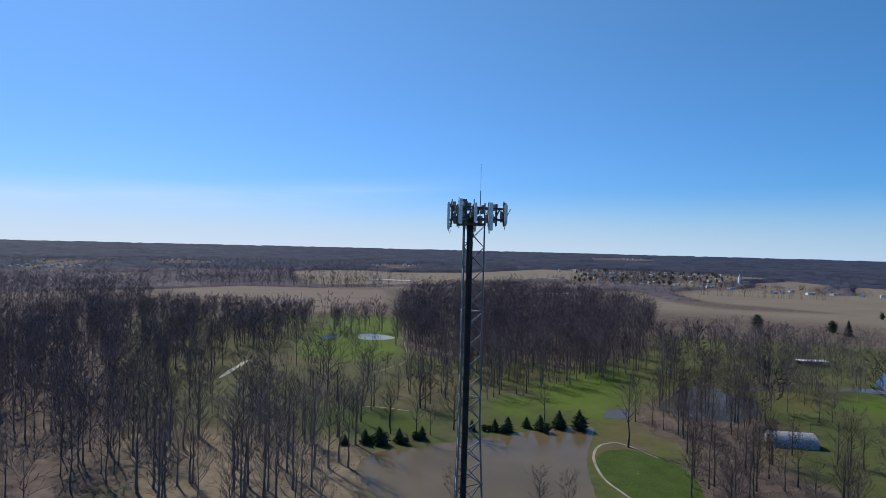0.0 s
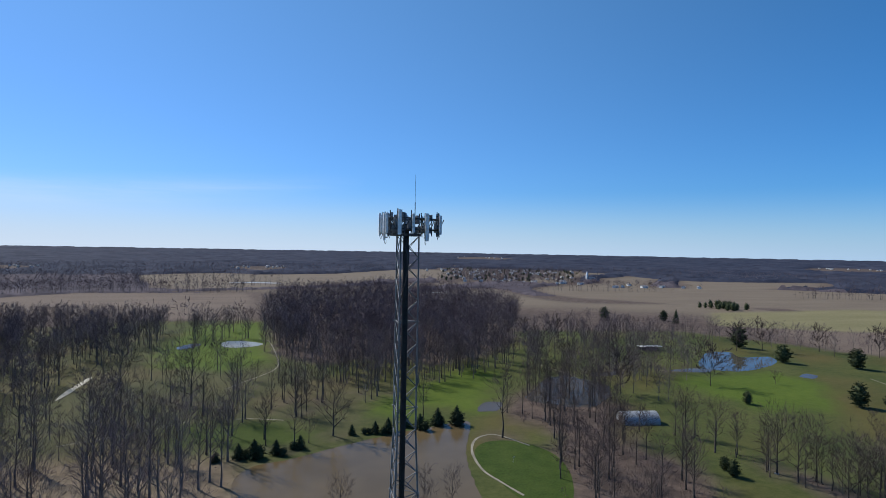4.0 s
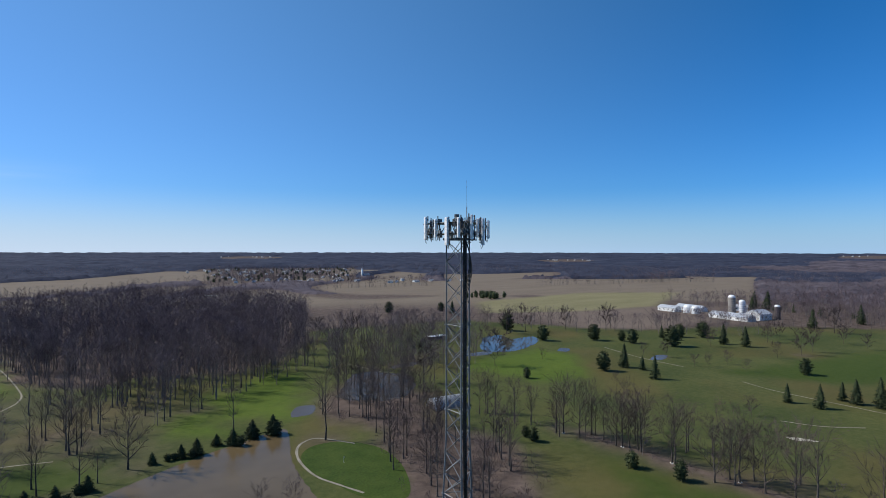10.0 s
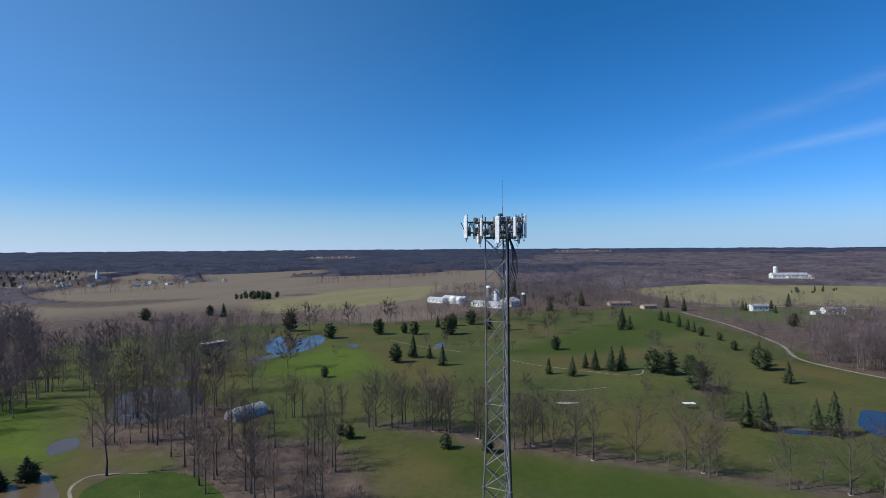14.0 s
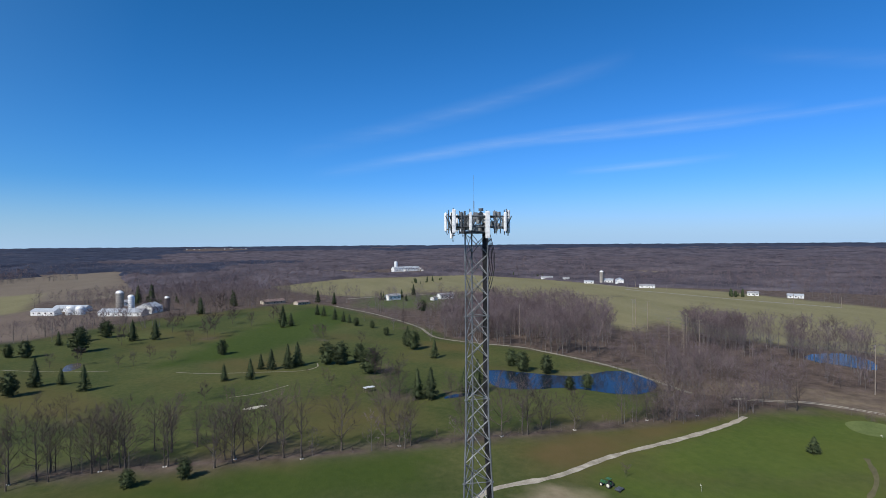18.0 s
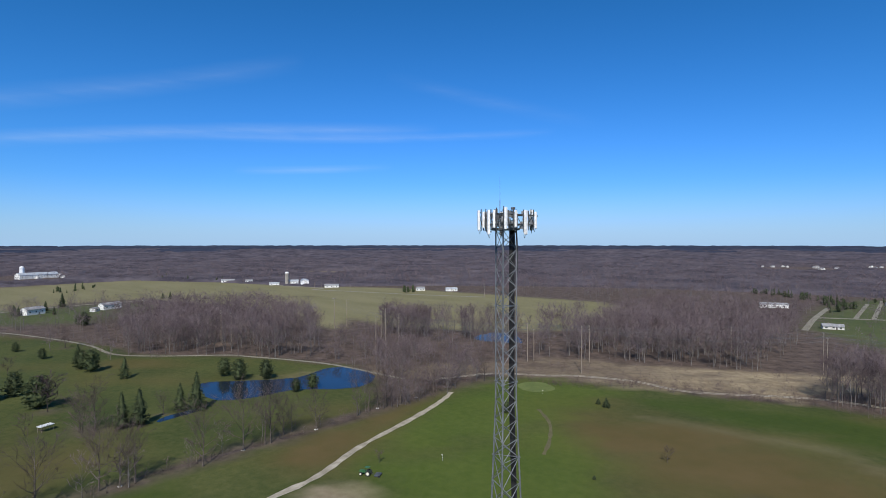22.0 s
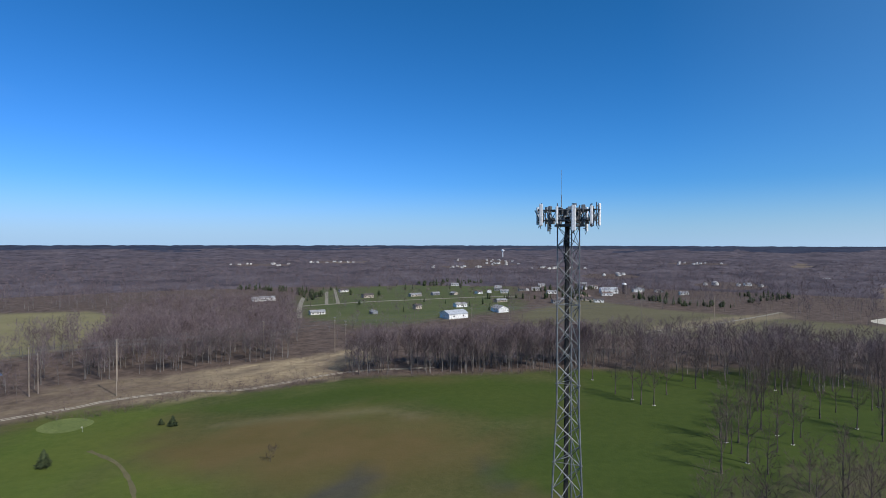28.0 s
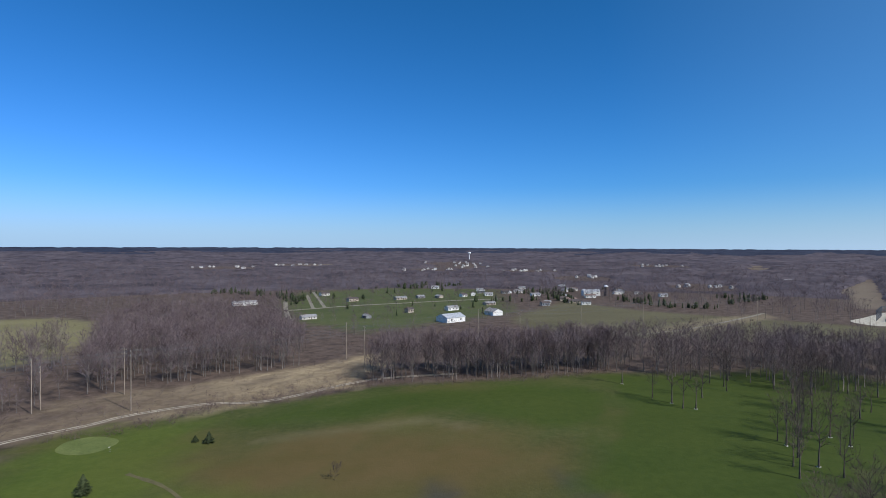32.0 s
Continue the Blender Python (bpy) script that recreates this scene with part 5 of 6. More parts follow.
# far towns: plain gabled houses in the clearings, too small to tell apart
V, Fa, S, k = [], [], [], 0
tr = np.random.default_rng(14)
for tx, ty in TOWNS:
    d_ = math.hypot(tx, ty)
    for _ in range(5 if d_ < 1500 else 10):
        o = tr.uniform(-1, 1, 2) * (0.05 * d_, 0.05 * d_)
        cx, cy = tx + o[0] * tx / d_ + o[1] * ty / d_ - 0.03 * tx, ty + o[0] * ty / d_ - o[1] * tx / d_ - 0.03 * ty
        w, d, h, a = tr.uniform(3, 5.5), tr.uniform(2.5, 3.5), tr.uniform(2.2, 3.6), tr.uniform(0, 3.14)
        v = np.array([(sx * w, sy * d, z) for z in (0, h) for sx in (-1, 1) for sy in (-1, 1)] + [(-w, 0, h + 3), (w, 0, h + 3)])
        c, s = math.cos(a), math.sin(a)
        V.append(np.c_[v[:, 0] * c - v[:, 1] * s + cx, v[:, 0] * s + v[:, 1] * c + cy, v[:, 2] + rise(d_)])
        f = [(0, 1, 5), (0, 5, 4), (2, 6, 7), (2, 7, 3), (0, 4, 6), (0, 6, 2), (1, 3, 7), (1, 7, 5), (4, 5, 8), (6, 9, 7), (4, 8, 9), (4, 9, 6), (5, 7, 9), (5, 9, 8)]
        Fa.append(np.array(f) + k)
        S.append(np.array([0] * 10 + [1] * 4))
        k += 10
# the far village: rows of houses along its streets
for _ in range(45):
    rad_, turn_ = tr.uniform(1270, 2050), radians(tr.uniform(14.5, 28.5))
    cx, cy, w, d, h, a = rad_ * math.sin(turn_), rad_ * math.cos(turn_), tr.uniform(3, 5.2), tr.uniform(2.4, 3.4), tr.uniform(2.0, 3.0), 0.4 + tr.choice([0, 1.57])
    v = np.array([(sx * w, sy * d, z) for z in (0, h) for sx in (-1, 1) for sy in (-1, 1)] + [(-w, 0, h + 2.6), (w, 0, h + 2.6)])
    c, s = math.cos(a), math.sin(a)
    V.append(np.c_[v[:, 0] * c - v[:, 1] * s + cx, v[:, 0] * s + v[:, 1] * c + cy, v[:, 2] + rise(rad_)])
    Fa.append(np.array(f) + k)
    S.append(np.array([0] * 10 + [1] * 4))
    k += 10
tagged(new("far_town", mesh_of("far_town", np.concatenate(V), np.concatenate(Fa), FAR_SIDING, GREY_ROOF, slots=np.concatenate(S))), "far towns of small pale houses", "houses", kind="stuff")


# ---- tower ----
PLATE_Z, KNEE_Z, TOP_FACE, LEGS = 72.2, 58.6, 1.65, (330, 90, 210)


def leg_at(bearing, z):
    face = TOP_FACE if z >= KNEE_Z else TOP_FACE + (KNEE_Z - z) * 0.088
    a, rad = radians(bearing), face / math.sqrt(3)
    return Vector((rad * math.sin(a), rad * math.cos(a), z))


tower = thing("cell_tower", "galvanized steel lattice cell tower with three legs", "tower")
levels = [PLATE_Z - 6.0 * k for k in range(13)]
levels[-1] = 0.0
for bearing in LEGS:
    for hi, lo in zip(levels[:-1], levels[1:]):
        knots = [hi, KNEE_Z, lo] if lo < KNEE_Z < hi else [hi, lo]
        bm = bmesh.new()
        for a, c in zip(knots[:-1], knots[1:]):
            thick = 0.055 + 0.0009 * (PLATE_Z - a)
            rod(bm, leg_at(bearing, a), leg_at(bearing, c), thick, 8)
        rod(bm, leg_at(bearing, lo + 0.06), leg_at(bearing, lo), 0.14, 8)
        part("leg_section", bm, STEEL, tower)
for s in range(12):
    hi, lo = levels[s], levels[s + 1]
    bays = 4 if hi > KNEE_Z + 1 else 3 if hi > 30 else 2
    for a, c in zip(LEGS, LEGS[1:] + LEGS[:1]):
        for k in range(bays):
            z0, z1 = hi - (hi - lo) * k / bays, hi - (hi - lo) * (k + 1) / bays
            for p, q in ((a, c), (c, a)):
                bm = bmesh.new()
                rod(bm, leg_at(p, z0), leg_at(q, z1), 0.028 + 0.0004 * (PLATE_Z - z0), 4)
                part("brace", bm, STEEL, tower)
        bm = bmesh.new()
        rod(bm, leg_at(a, lo + 0.05), leg_at(c, lo + 0.05), 0.03, 4)
        part("girt", bm, STEEL, tower)
# cable ladder on the face towards bearing 150, near the leg at 210
a = radians(150)
side = Vector((math.cos(a), -math.sin(a), 0))
out = Vector((math.sin(a), math.cos(a), 0))
for layer in range(2):
    for k in range(6):
        pts = []
        for z in (73.0, 72.2, 66, KNEE_Z, 50, 40, 30, 20, 10, 0.2):
            face = TOP_FACE if z >= KNEE_Z else TOP_FACE + (KNEE_Z - z) * 0.088
            pts.append(out * (face * 0.289 + 0.08 + 0.075 * layer) + side * (0.27 * face + (k - 2.5) * 0.072) + Vector((0, 0, z)))
        part("cable", pipe(bmesh.new(), pts, 0.037, 6), CABLE, tower, "black coaxial cable" if k == 0 else "")
for k in range(12):
    z = 71.0 - 5.6 * k
    face = TOP_FACE if z >= KNEE_Z else TOP_FACE + (KNEE_Z - z) * 0.088
    p = out * (face * 0.289 + 0.02) + side * 0.27 * face + Vector((0, 0, z))
    part("cable_clamp", rod(bmesh.new(), p - side * 0.36, p + side * 0.36, 0.03, 5), DARK_STEEL, tower)
for k in range(5):
    pts = [out * (0.55 + (0.4 + 0.07 * k) * math.sin(math.pi * s / 12)) + side * (0.45 + 0.09 * k) + Vector((0, 0, 72.6 - (3.6 + 0.3 * k) * s / 12)) for s in range(13)]
    part("cable_loop", pipe(bmesh.new(), pts, 0.025), CABLE, tower)
# platform
bm = bmesh.new()
for lo, rad, thick in ((72.2, 1.15, 0.16),):
    pts = [(rad * math.sin(radians(b_)), rad * math.cos(radians(b_))) for b_ in range(0, 360, 60)]
    f = bm.faces.new([bm.verts.new((*p, lo)) for p in reversed(pts)])
    up = bmesh.ops.extrude_face_region(bm, geom=[f])
    bmesh.ops.translate(bm, verts=[v for v in up["geom"] if isinstance(v, bmesh.types.BMVert)], vec=(0, 0, thick))
    bmesh.ops.recalc_face_normals(bm, faces=bm.faces[:])
part("platform", bm, DARK_STEEL, tower, "dull steel top platform")
rs = np.random.default_rng(3)
for b_ in (30, 150, 270):
    n_ = Vector((math.sin(radians(b_)), math.cos(radians(b_)), 0))
    t_ = Vector((math.cos(radians(b_)), -math.sin(radians(b_)), 0))
    up = Vector((0, 0, 1))
    for z in (72.65, 73.4):
        bm = bmesh.new()
        rod(bm, n_ * 1.3 - t_ * 2.1 + up * z, n_ * 1.3 + t_ * 2.1 + up * z, 0.05, 8)
        part("boom", bm, DARK_STEEL, tower)
        for s in (-1, 1):
            bm = bmesh.new()
            rod(bm, n_ * 0.35 + t_ * 0.3 * s + up * z, n_ * 1.3 + t_ * 1.3 * s + up * z, 0.045, 6)
            part("stand_off", bm, DARK_STEEL, tower)
    for s in (-1, 1):
        bm = bmesh.new()
        for k in range(5):
            u0, u1 = 0.3 + 0.42 * k, 0.3 + 0.42 * (k + 1)
            z0, z1 = (72.65, 73.4) if k % 2 == 0 else (73.4, 72.65)
            rod(bm, n_ * 1.3 + t_ * u0 * s + up * z0, n_ * 1.3 + t_ * u1 * s + up * z1, 0.028, 5)
        part("boom_lacing", bm, DARK_STEEL, tower)
    for k, u in enumerate((-1.83, -1.2, -0.56, 0.67, 1.25, 1.85)):
        bm = bmesh.new()
        tall_ = (1.65, 1.5, 1.6, 1.7, 1.5, 1.75)[k]
        rod(bm, n_ * 1.37 + t_ * u + up * 72.2, n_ * 1.37 + t_ * u + up * (72.2 + tall_), 0.038, 8)
        part("mast_pipe", bm, DARK_STEEL, tower)
        if k in (1, 4):
            for z in (72.7, 73.5):
                bm = box(bmesh.new(), 0, 0, 0, 0.28, 0.2, 0.42, bevel=0.02)
                bmesh.ops.transform(bm, matrix=Matrix.Translation(n_ * 1.2 + t_ * u + up * (z + rs.uniform(-0.1, 0.1))) @ pose(0, 0, 0, 0, 0, -b_), verts=bm.verts)
                part("radio_unit", bm, RADIO, tower, "grey remote radio box")
            continue
        h = (1.35, 0, 1.9, 1.3, 0, 1.65)[k]
        w = (0.2, 0, 0.32, 0.18, 0, 0.25)[k]
        m = Matrix.Translation(n_ * 1.58 + t_ * u + up * (72.95 + (0.05, 0, -0.15, 0.08, 0, 0.1)[k])) @ pose(0, 0, 0, 0, 0, -b_)
        bm = bmesh.new()
        box(bm, 0, 0, 0, w, 0.16, h, bevel=0.035)
        bmesh.ops.transform(bm, matrix=m, verts=bm.verts)
        antenna = part("panel_antenna", bm, RADOME, tower, "white panel antenna")
        for dz in (-0.38, 0.38):
            bm = bmesh.new()
            box(bm, 0, -0.15, dz * h, 0.1, 0.18, 0.08)
            bmesh.ops.transform(bm, matrix=m, verts=bm.verts)
            part("bracket", bm, DARK_STEEL, antenna)
        bm = pipe(bmesh.new(), [m @ Vector((0.04, -0.02 - 0.14 * f / 6, -h / 2 - 0.24 * math.sin(math.pi * f / 6))) for f in range(7)], 0.016, 4)
        part("jumper_cable", bm, CABLE, antenna)
        bm = bmesh.new()
        box(bm, 0, -0.42, rs.uniform(-0.4, 0.1), 0.3, 0.18, 0.5, bevel=0.02)
        bmesh.ops.transform(bm, matrix=m, verts=bm.verts)
        part("radio_unit", bm, RADIO, tower, "grey remote radio box")
for k in range(14):
    b_, z = rs.uniform(0, 360), rs.uniform(72.5, 73.6)
    rad = rs.uniform(0.3, 1.1)
    bm = bmesh.new()
    box(bm, rad * math.sin(radians(b_)), rad * math.cos(radians(b_)), z, 0.32, 0.2, 0.5, -b_, 0.02)
    part("equipment_box", bm, RADIO if k % 3 else DARK_STEEL, tower)
for b_ in LEGS:
    bm = bmesh.new()
    rod(bm, leg_at(b_, 72.2), leg_at(b_, 73.8), 0.05, 6)
    part("upper_leg", bm, DARK_STEEL, tower)
bm = bmesh.new()
rod(bm, (0.62, -0.1, 72.3), (0.62, -0.1, 74.6), 0.03, 6)
rod(bm, (0.62, -0.1, 74.6), (0.62, -0.1, 76.5), 0.01, 5)
part("lightning_rod", bm, STEEL, tower, "thin lightning rod")
bm = bmesh.new()
rod(bm, (-0.5, -0.35, 72.3), (-0.5, -0.35, 73.82), 0.04, 6)
rod(bm, (-0.5, -0.35, 73.82), (-0.5, -0.35, 74.0), 0.18, 10)
part("beacon", bm, DARK_STEEL, tower, "small obstruction beacon on a post")


# ---- buildings ----
def house(x, y, wide, deep, eave, turn, label, group="", roof=None, wall=None, rise=0.45, panes=3, door=True, category="house"):
    """A gabled building: walls, roof slabs with overhang, windows and a door."""
    t = thing("house" if category == "house" else "barn", label, category, group, at=(x, y, 0), turn=turn)
    ridge = eave + deep / 2 * rise
    bm = bmesh.new()
    w, d = wide / 2, deep / 2
    ends = []
    for sx in (-w, w):
        ends.append([bm.verts.new(p) for p in ((sx, -d, -0.2), (sx, d, -0.2), (sx, d, eave), (sx, 0, ridge), (sx, -d, eave))])
    bm.faces.new(ends[0][::-1])
    bm.faces.new(ends[1])
    for k in range(5):
        bm.faces.new([ends[0][k], ends[0][(k + 1) % 5], ends[1][(k + 1) % 5], ends[1][k]])
    bmesh.ops.recalc_face_normals(bm, faces=bm.faces[:])
    part("wall", bm, wall or WHITE_SIDING, t)
    for s in (-1, 1):
        bm = bmesh.new()
        over, th_ = 0.5, 0.22
        slope = (ridge - eave) / d
        pts = [(s * (d + over), eave - over * slope), (0, ridge), (0, ridge + th_), (s * (d + over), eave - over * slope + th_)]
        rows_ = [[bm.verts.new((sx, py, pz + 0.03)) for py, pz in pts] for sx in (-w - 0.4, w + 0.4)]
        bm.faces.new(rows_[0])
        bm.faces.new(rows_[1][::-1])
        for k in range(4):
            bm.faces.new([rows_[0][k], rows_[1][k], rows_[1][(k + 1) % 4], rows_[0][(k + 1) % 4]])
        bmesh.ops.recalc_face_normals(bm, faces=bm.faces[:])
        part("roof", bm, roof or GREY_ROOF, t)
    for s in (-1, 1):
        for k in range(panes):
            u = -w + wide * (k + 0.5) / panes
            bm = box(bmesh.new(), u, s * (d + 0.02), eave * 0.55, min(1.6, wide / panes * 0.4), 0.08, min(1.4, eave * 0.35))
            part("window", bm, WINDOW, t)
    if door:
        bm = box(bmesh.new(), w * 0.3, -d - 0.03, 1.05, 1.0, 0.08, 2.1)
        part("door", bm, DARK_STAVE, t)
        bm = box(bmesh.new(), w * 0.3, d + 0.03, 1.05, 1.0, 0.08, 2.1)
        part("door", bm, DARK_STAVE, t)
        bm = box(bmesh.new(), -w * 0.4, 0.3, ridge + 0.3, 0.7, 0.7, 1.6)
        part("chimney", bm, RED_ROOF, t)
    return t


TAN_SIDING = mat("tan_siding", (0.36, 0.31, 0.25), (0.46, 0.4, 0.33), 0.5, 0.7)


def silo(x, y, radius, tall, wall, label):
    t = thing("silo", label, "silo", "farm silos", at=(x, y, 0))
    bm = bmesh.new()
    bmesh.ops.create_cone(bm, cap_ends=True, segments=28, radius1=radius, radius2=radius, depth=tall, matrix=pose(0, 0, tall / 2))
    part("body", bm, wall, t)
    bm = bmesh.new()
    bmesh.ops.create_uvsphere(bm, u_segments=28, v_segments=12, radius=radius * 1.03, matrix=pose(0, 0, tall) @ Matrix.Diagonal((1, 1, 0.75, 1)))
    bmesh.ops.delete(bm, geom=[v for v in bm.verts if v.co.z < tall - 0.3], context="VERTS")
    part("dome", bm, WHITE_METAL, t, "pale metal dome")
    for k in range(int(tall / 2.2)):
        bm = bmesh.new()
        bmesh.ops.create_cone(bm, cap_ends=False, segments=28, radius1=radius + 0.04, radius2=radius + 0.04, depth=0.12, matrix=pose(0, 0, 1 + k * 2.2))
        part("hoop", bm, DARK_STEEL, t)
    bm = box(bmesh.new(), 0, -radius - 0.25, tall / 2, 0.8, 0.5, tall * 0.96)
    part("chute", bm, wall, t)


silo(614, 254, 3.8, 18.5, CONCRETE, "tall concrete stave silo with a pale dome")
silo(610, 241, 3.2, 14.5, WHITE_METAL, "white silo with a domed cap")
silo(595, 200, 2.7, 13.5, DARK_STAVE, "dark stave silo with a pale dome")
silo(583, 289, 4.6, 6.0, WHITE_METAL, "squat white metal grain bin")
silo(581, 279, 4.4, 6.0, WHITE_METAL, "squat white metal grain bin")
house(584, 312, 25, 11, 4.4, -103, "long white farm shed with a pale roof", "farm barns", METAL_ROOF, panes=4, door=False, category="barn")
house(612, 300, 36, 12, 4.0, -104, "long grey-roofed farm barn", "farm barns", METAL_ROOF, WHITE_METAL, panes=5, door=False, category="barn")
house(562, 231, 45, 13, 4.0, -103, "long low barn with a metal roof", "farm barns", METAL_ROOF, panes=6, door=False, category="barn")
house(582, 213, 19, 17, 6.5, -13, "white gabled barn with a metal roof", "farm barns", METAL_ROOF, category="barn")
house(655, 262, 14, 10, 5, -60, "white farmhouse standing behind the silos", "farm barns")
house(1331, -142, 72, 18, 8, -69, "far white farm buildings", "far farms", METAL_ROOF, panes=8, door=False, category="barn")
silo(1338, -118, 4, 22, WHITE_METAL, "far white metal silo")
house(645, -117, 21, 9, 5.2, -66, "white house with gabled roof among lawns", "country houses")
house(647, -50, 19, 9, 5.5, -58, "white two-storey house among spruces", "country houses")
house(632, -100, 9, 6, 3, -40, "small white gabled outbuilding", "country houses", door=False)
house(809, -446, 30, 13, 7, -28, "white barn with a grey metal roof", "far farms", METAL_ROOF, panes=5, category="barn")
house(824, -434, 15, 10, 6, -118, "white barn wing with a grey metal roof", "far farms", METAL_ROOF, category="barn")
silo(822, -420, 3.2, 20, CONCRETE, "concrete silo beside a barn")
house(836, -404, 16, 7, 3, -118, "low white shed beside a silo", "far farms", METAL_ROOF, panes=2, door=False, category="barn")
house(726, -447, 22, 8, 3.6, -118, "long white house beyond the eastern field", "country houses")
house(925, -400, 12, 8, 3.4, -118, "small white house beyond the eastern field", "country houses")
house(958, -375, 22, 9, 3.4, -118, "low white house beyond the field", "country houses")
house(585, -513, 13, 8, 3.6, -125, "white house beside a country road", "country houses")
house(545, -539, 17, 8, 3.4, -125, "long white house beside a country road", "country houses", METAL_ROOF)
SOUTH = [(149, -647, 44, 6, -153), (23, -675, 23, 5.5, -153), (71, -513, 24, 4, -153), (15, -510, 12, 4, -153), (-32, -547, 13, 6, -153), (-81, -560, 23, 5, -153),
         (-40, -687, 27, 4, -153), (59, -761, 21, 5, -152), (-69, -702, 17, 4, -153), (-95, -702, 16, 4, -153), (-132, -715, 16, 4.5, -153), (-138, -606, 24, 3.6, -153),
         (-230, -760, 24, 5, 172), (-206, -754, 17, 5, 172), (-213, -606, 12, 4, 172), (-309, -770, 22, 5, 172), (-400, -768, 18, 6, 172), (-397, -707, 14, 4, 172)]
for k, (x, y, w, h, turn) in enumerate(SOUTH):
    house(x, y, w * 0.62, 7 if w > 14 else 6, h * 0.66, turn + (0, 4, -5, 90, 8, -3)[k % 6], "white village house with a grey roof", "village houses", wall=(WHITE_SIDING, TAN_SIDING, LIMESTONE, RADIO, TAN_SIDING)[k % 5], roof=(GREY_ROOF, DARK_STAVE, GREY_ROOF)[k % 3])
for x, y, w, turn in ((-413, -668, 16, 171), (-171, -721, 16, 172), (-614, -809, 15, 172), (-932, -934, 23, 172), (-996, -944, 24, 172), (-860, -915, 20, 170), (-180, -800, 15, 160), (-260, -830, 15, 175), (-340, -850, 16, 170), (-120, -860, 18, 165)):
    house(x, y, w * 0.7, 7, 3.2, turn, "far pale house among bare trees", "village houses")
vr = np.random.default_rng(21)
for k in range(16):
    u, v = vr.uniform(0, 1, 2)
    house(-110 - 330 * u, -575 - 190 * v - 30 * u, vr.uniform(9, 15), vr.uniform(6, 7.5), vr.uniform(2.6, 4.2), 172 + vr.choice([0, 90, 8, -6]), "small house with a low gabled roof among trees", "village houses", (GREY_ROOF, DARK_STAVE, RED_ROOF)[k % 3], (WHITE_SIDING, TAN_SIDING, WHITE_SIDING, RADIO)[k % 4])
house(-61, -473, 22, 16, 4.6, -153, "large white pole barn with a wide gable", "pole barns", METAL_ROOF, rise=0.35, panes=2, door=False, category="barn")
barn = house(-115, -513, 15, 12, 4.0, -70, "white garage barn with an open dark door", "pole barns", GREY_ROOF, rise=0.45, panes=1, door=False, category="barn")
# dark slab on the closed gable paints the unlit inside of the doorway
part("doorway_shade", box(bmesh.new(), 7.55, 0, 1.6, 0.1, 5, 3.2), WINDOW, barn, "dark panel painted as the shade inside an open doorway")
house(-318, -700, 24, 12, 6, 172, "white farm building with a dark silo", "far farms", METAL_ROOF, category="barn")
silo(-338, -692, 3, 13, DARK_STAVE, "dark silo beside a white farm building")
NORTH = [(564, 1110, 30), (591, 1076, 26), (620, 980, 30), (640, 985, 16), (689, 1037, 20), (682, 971, 24), (730, 977, 22), (770, 960, 16), (800, 950, 18), (540, 1090, 18), (500, 1130, 16), (470, 1120, 18), (430, 1150, 16),
         (390, 1180, 18), (350, 1180, 15), (520, 1170, 18), (440, 1230, 16), (480, 1260, 18), (400, 1260, 16), (600, 1180, 16)]
for k, (x, y, w) in enumerate(NORTH):
    house(x, y, w * 0.62, 7.5, 3.4, 8 + 17 * (k % 5), "white house in the far village", "far village houses", panes=3)
church = house(690, 1210, 24, 11, 6, 10, "white church with a tall steeple", "far village houses", rise=0.9)
bm = box(bmesh.new(), -11, 0, 8, 4.5, 4.5, 16)
part("steeple_tower", bm, WHITE_SIDING, church)
bm = bmesh.new()
bmesh.ops.create_cone(bm, cap_ends=True, segments=4, radius1=3.2, radius2=0.05, depth=11, matrix=pose(-11, 0, 21.5, 0, 0, 45))
part("spire", bm, WHITE_METAL, church)

# quonset shed, half a cylinder with ribs, and the open shelter
hut = thing("quonset_hut", "pale corrugated metal quonset hut by the trees", "hut", at=(130.5, 166, 0), turn=-8)
bm = bmesh.new()
N_ = 24
for inner in (4.6, 4.5):
    rows_ = []
    for sx in np.linspace(-7.8, 7.8, 40):
        rip = 0.05 * (1 if round((sx + 7.8) / 0.4) % 2 else -1)
        rows_.append([bm.verts.new((sx, -(inner + rip) * math.cos(math.pi * k / N_), (inner + rip) * math.sin(math.pi * k / N_))) for k in range(N_ + 1)])
    for p, q in zip(rows_[:-1], rows_[1:]):
        for k in range(N_):
            bm.faces.new([p[k], q[k], q[k + 1], p[k + 1]])
part("shell", bm, DULL_METAL, hut)
for sx in (-7.7, 7.7):
    bm = bmesh.new()
    bm.faces.new([bm.verts.new((sx, -4.5 * math.cos(math.pi * k / N_), 4.5 * math.sin(math.pi * k / N_))) for k in range(N_ + 1)])
    part("end_wall", bm, GREY_ROOF, hut)
    part("door", box(bmesh.new(), sx * 1.01, 0, 1.5, 0.1, 3.2, 3.0), DARK_STAVE, hut)
shelter = thing("picnic_shelter", "long open shelter with a pale flat roof", "shelter", at=(241, 317, 0), turn=-4)
part("roof", box(bmesh.new(), 0, 0, 3.0, 18, 6, 0.35, bevel=0.05), WHITE_METAL, shelter)
for sx in range(-8, 9, 4):
    for sy in (-2.6, 2.6):
        part("post", rod(bmesh.new(), (sx, sy, 0), (sx, sy, 2.9), 0.1), WOOD_POLE, shelter)
part("back_wall", box(bmesh.new(), 0, 2.6, 1.4, 16.4, 0.15, 2.8), DARK_STAVE, shelter)
kiosk = thing("tee_shelter", "small white flat-roofed shelter on the fairway", "shelter", at=(225, -1.5, 0), turn=-64)
part("roof", box(bmesh.new(), 0, 0, 2.2, 5.2, 2.6, 0.25, bevel=0.04), WHITE_METAL, kiosk)
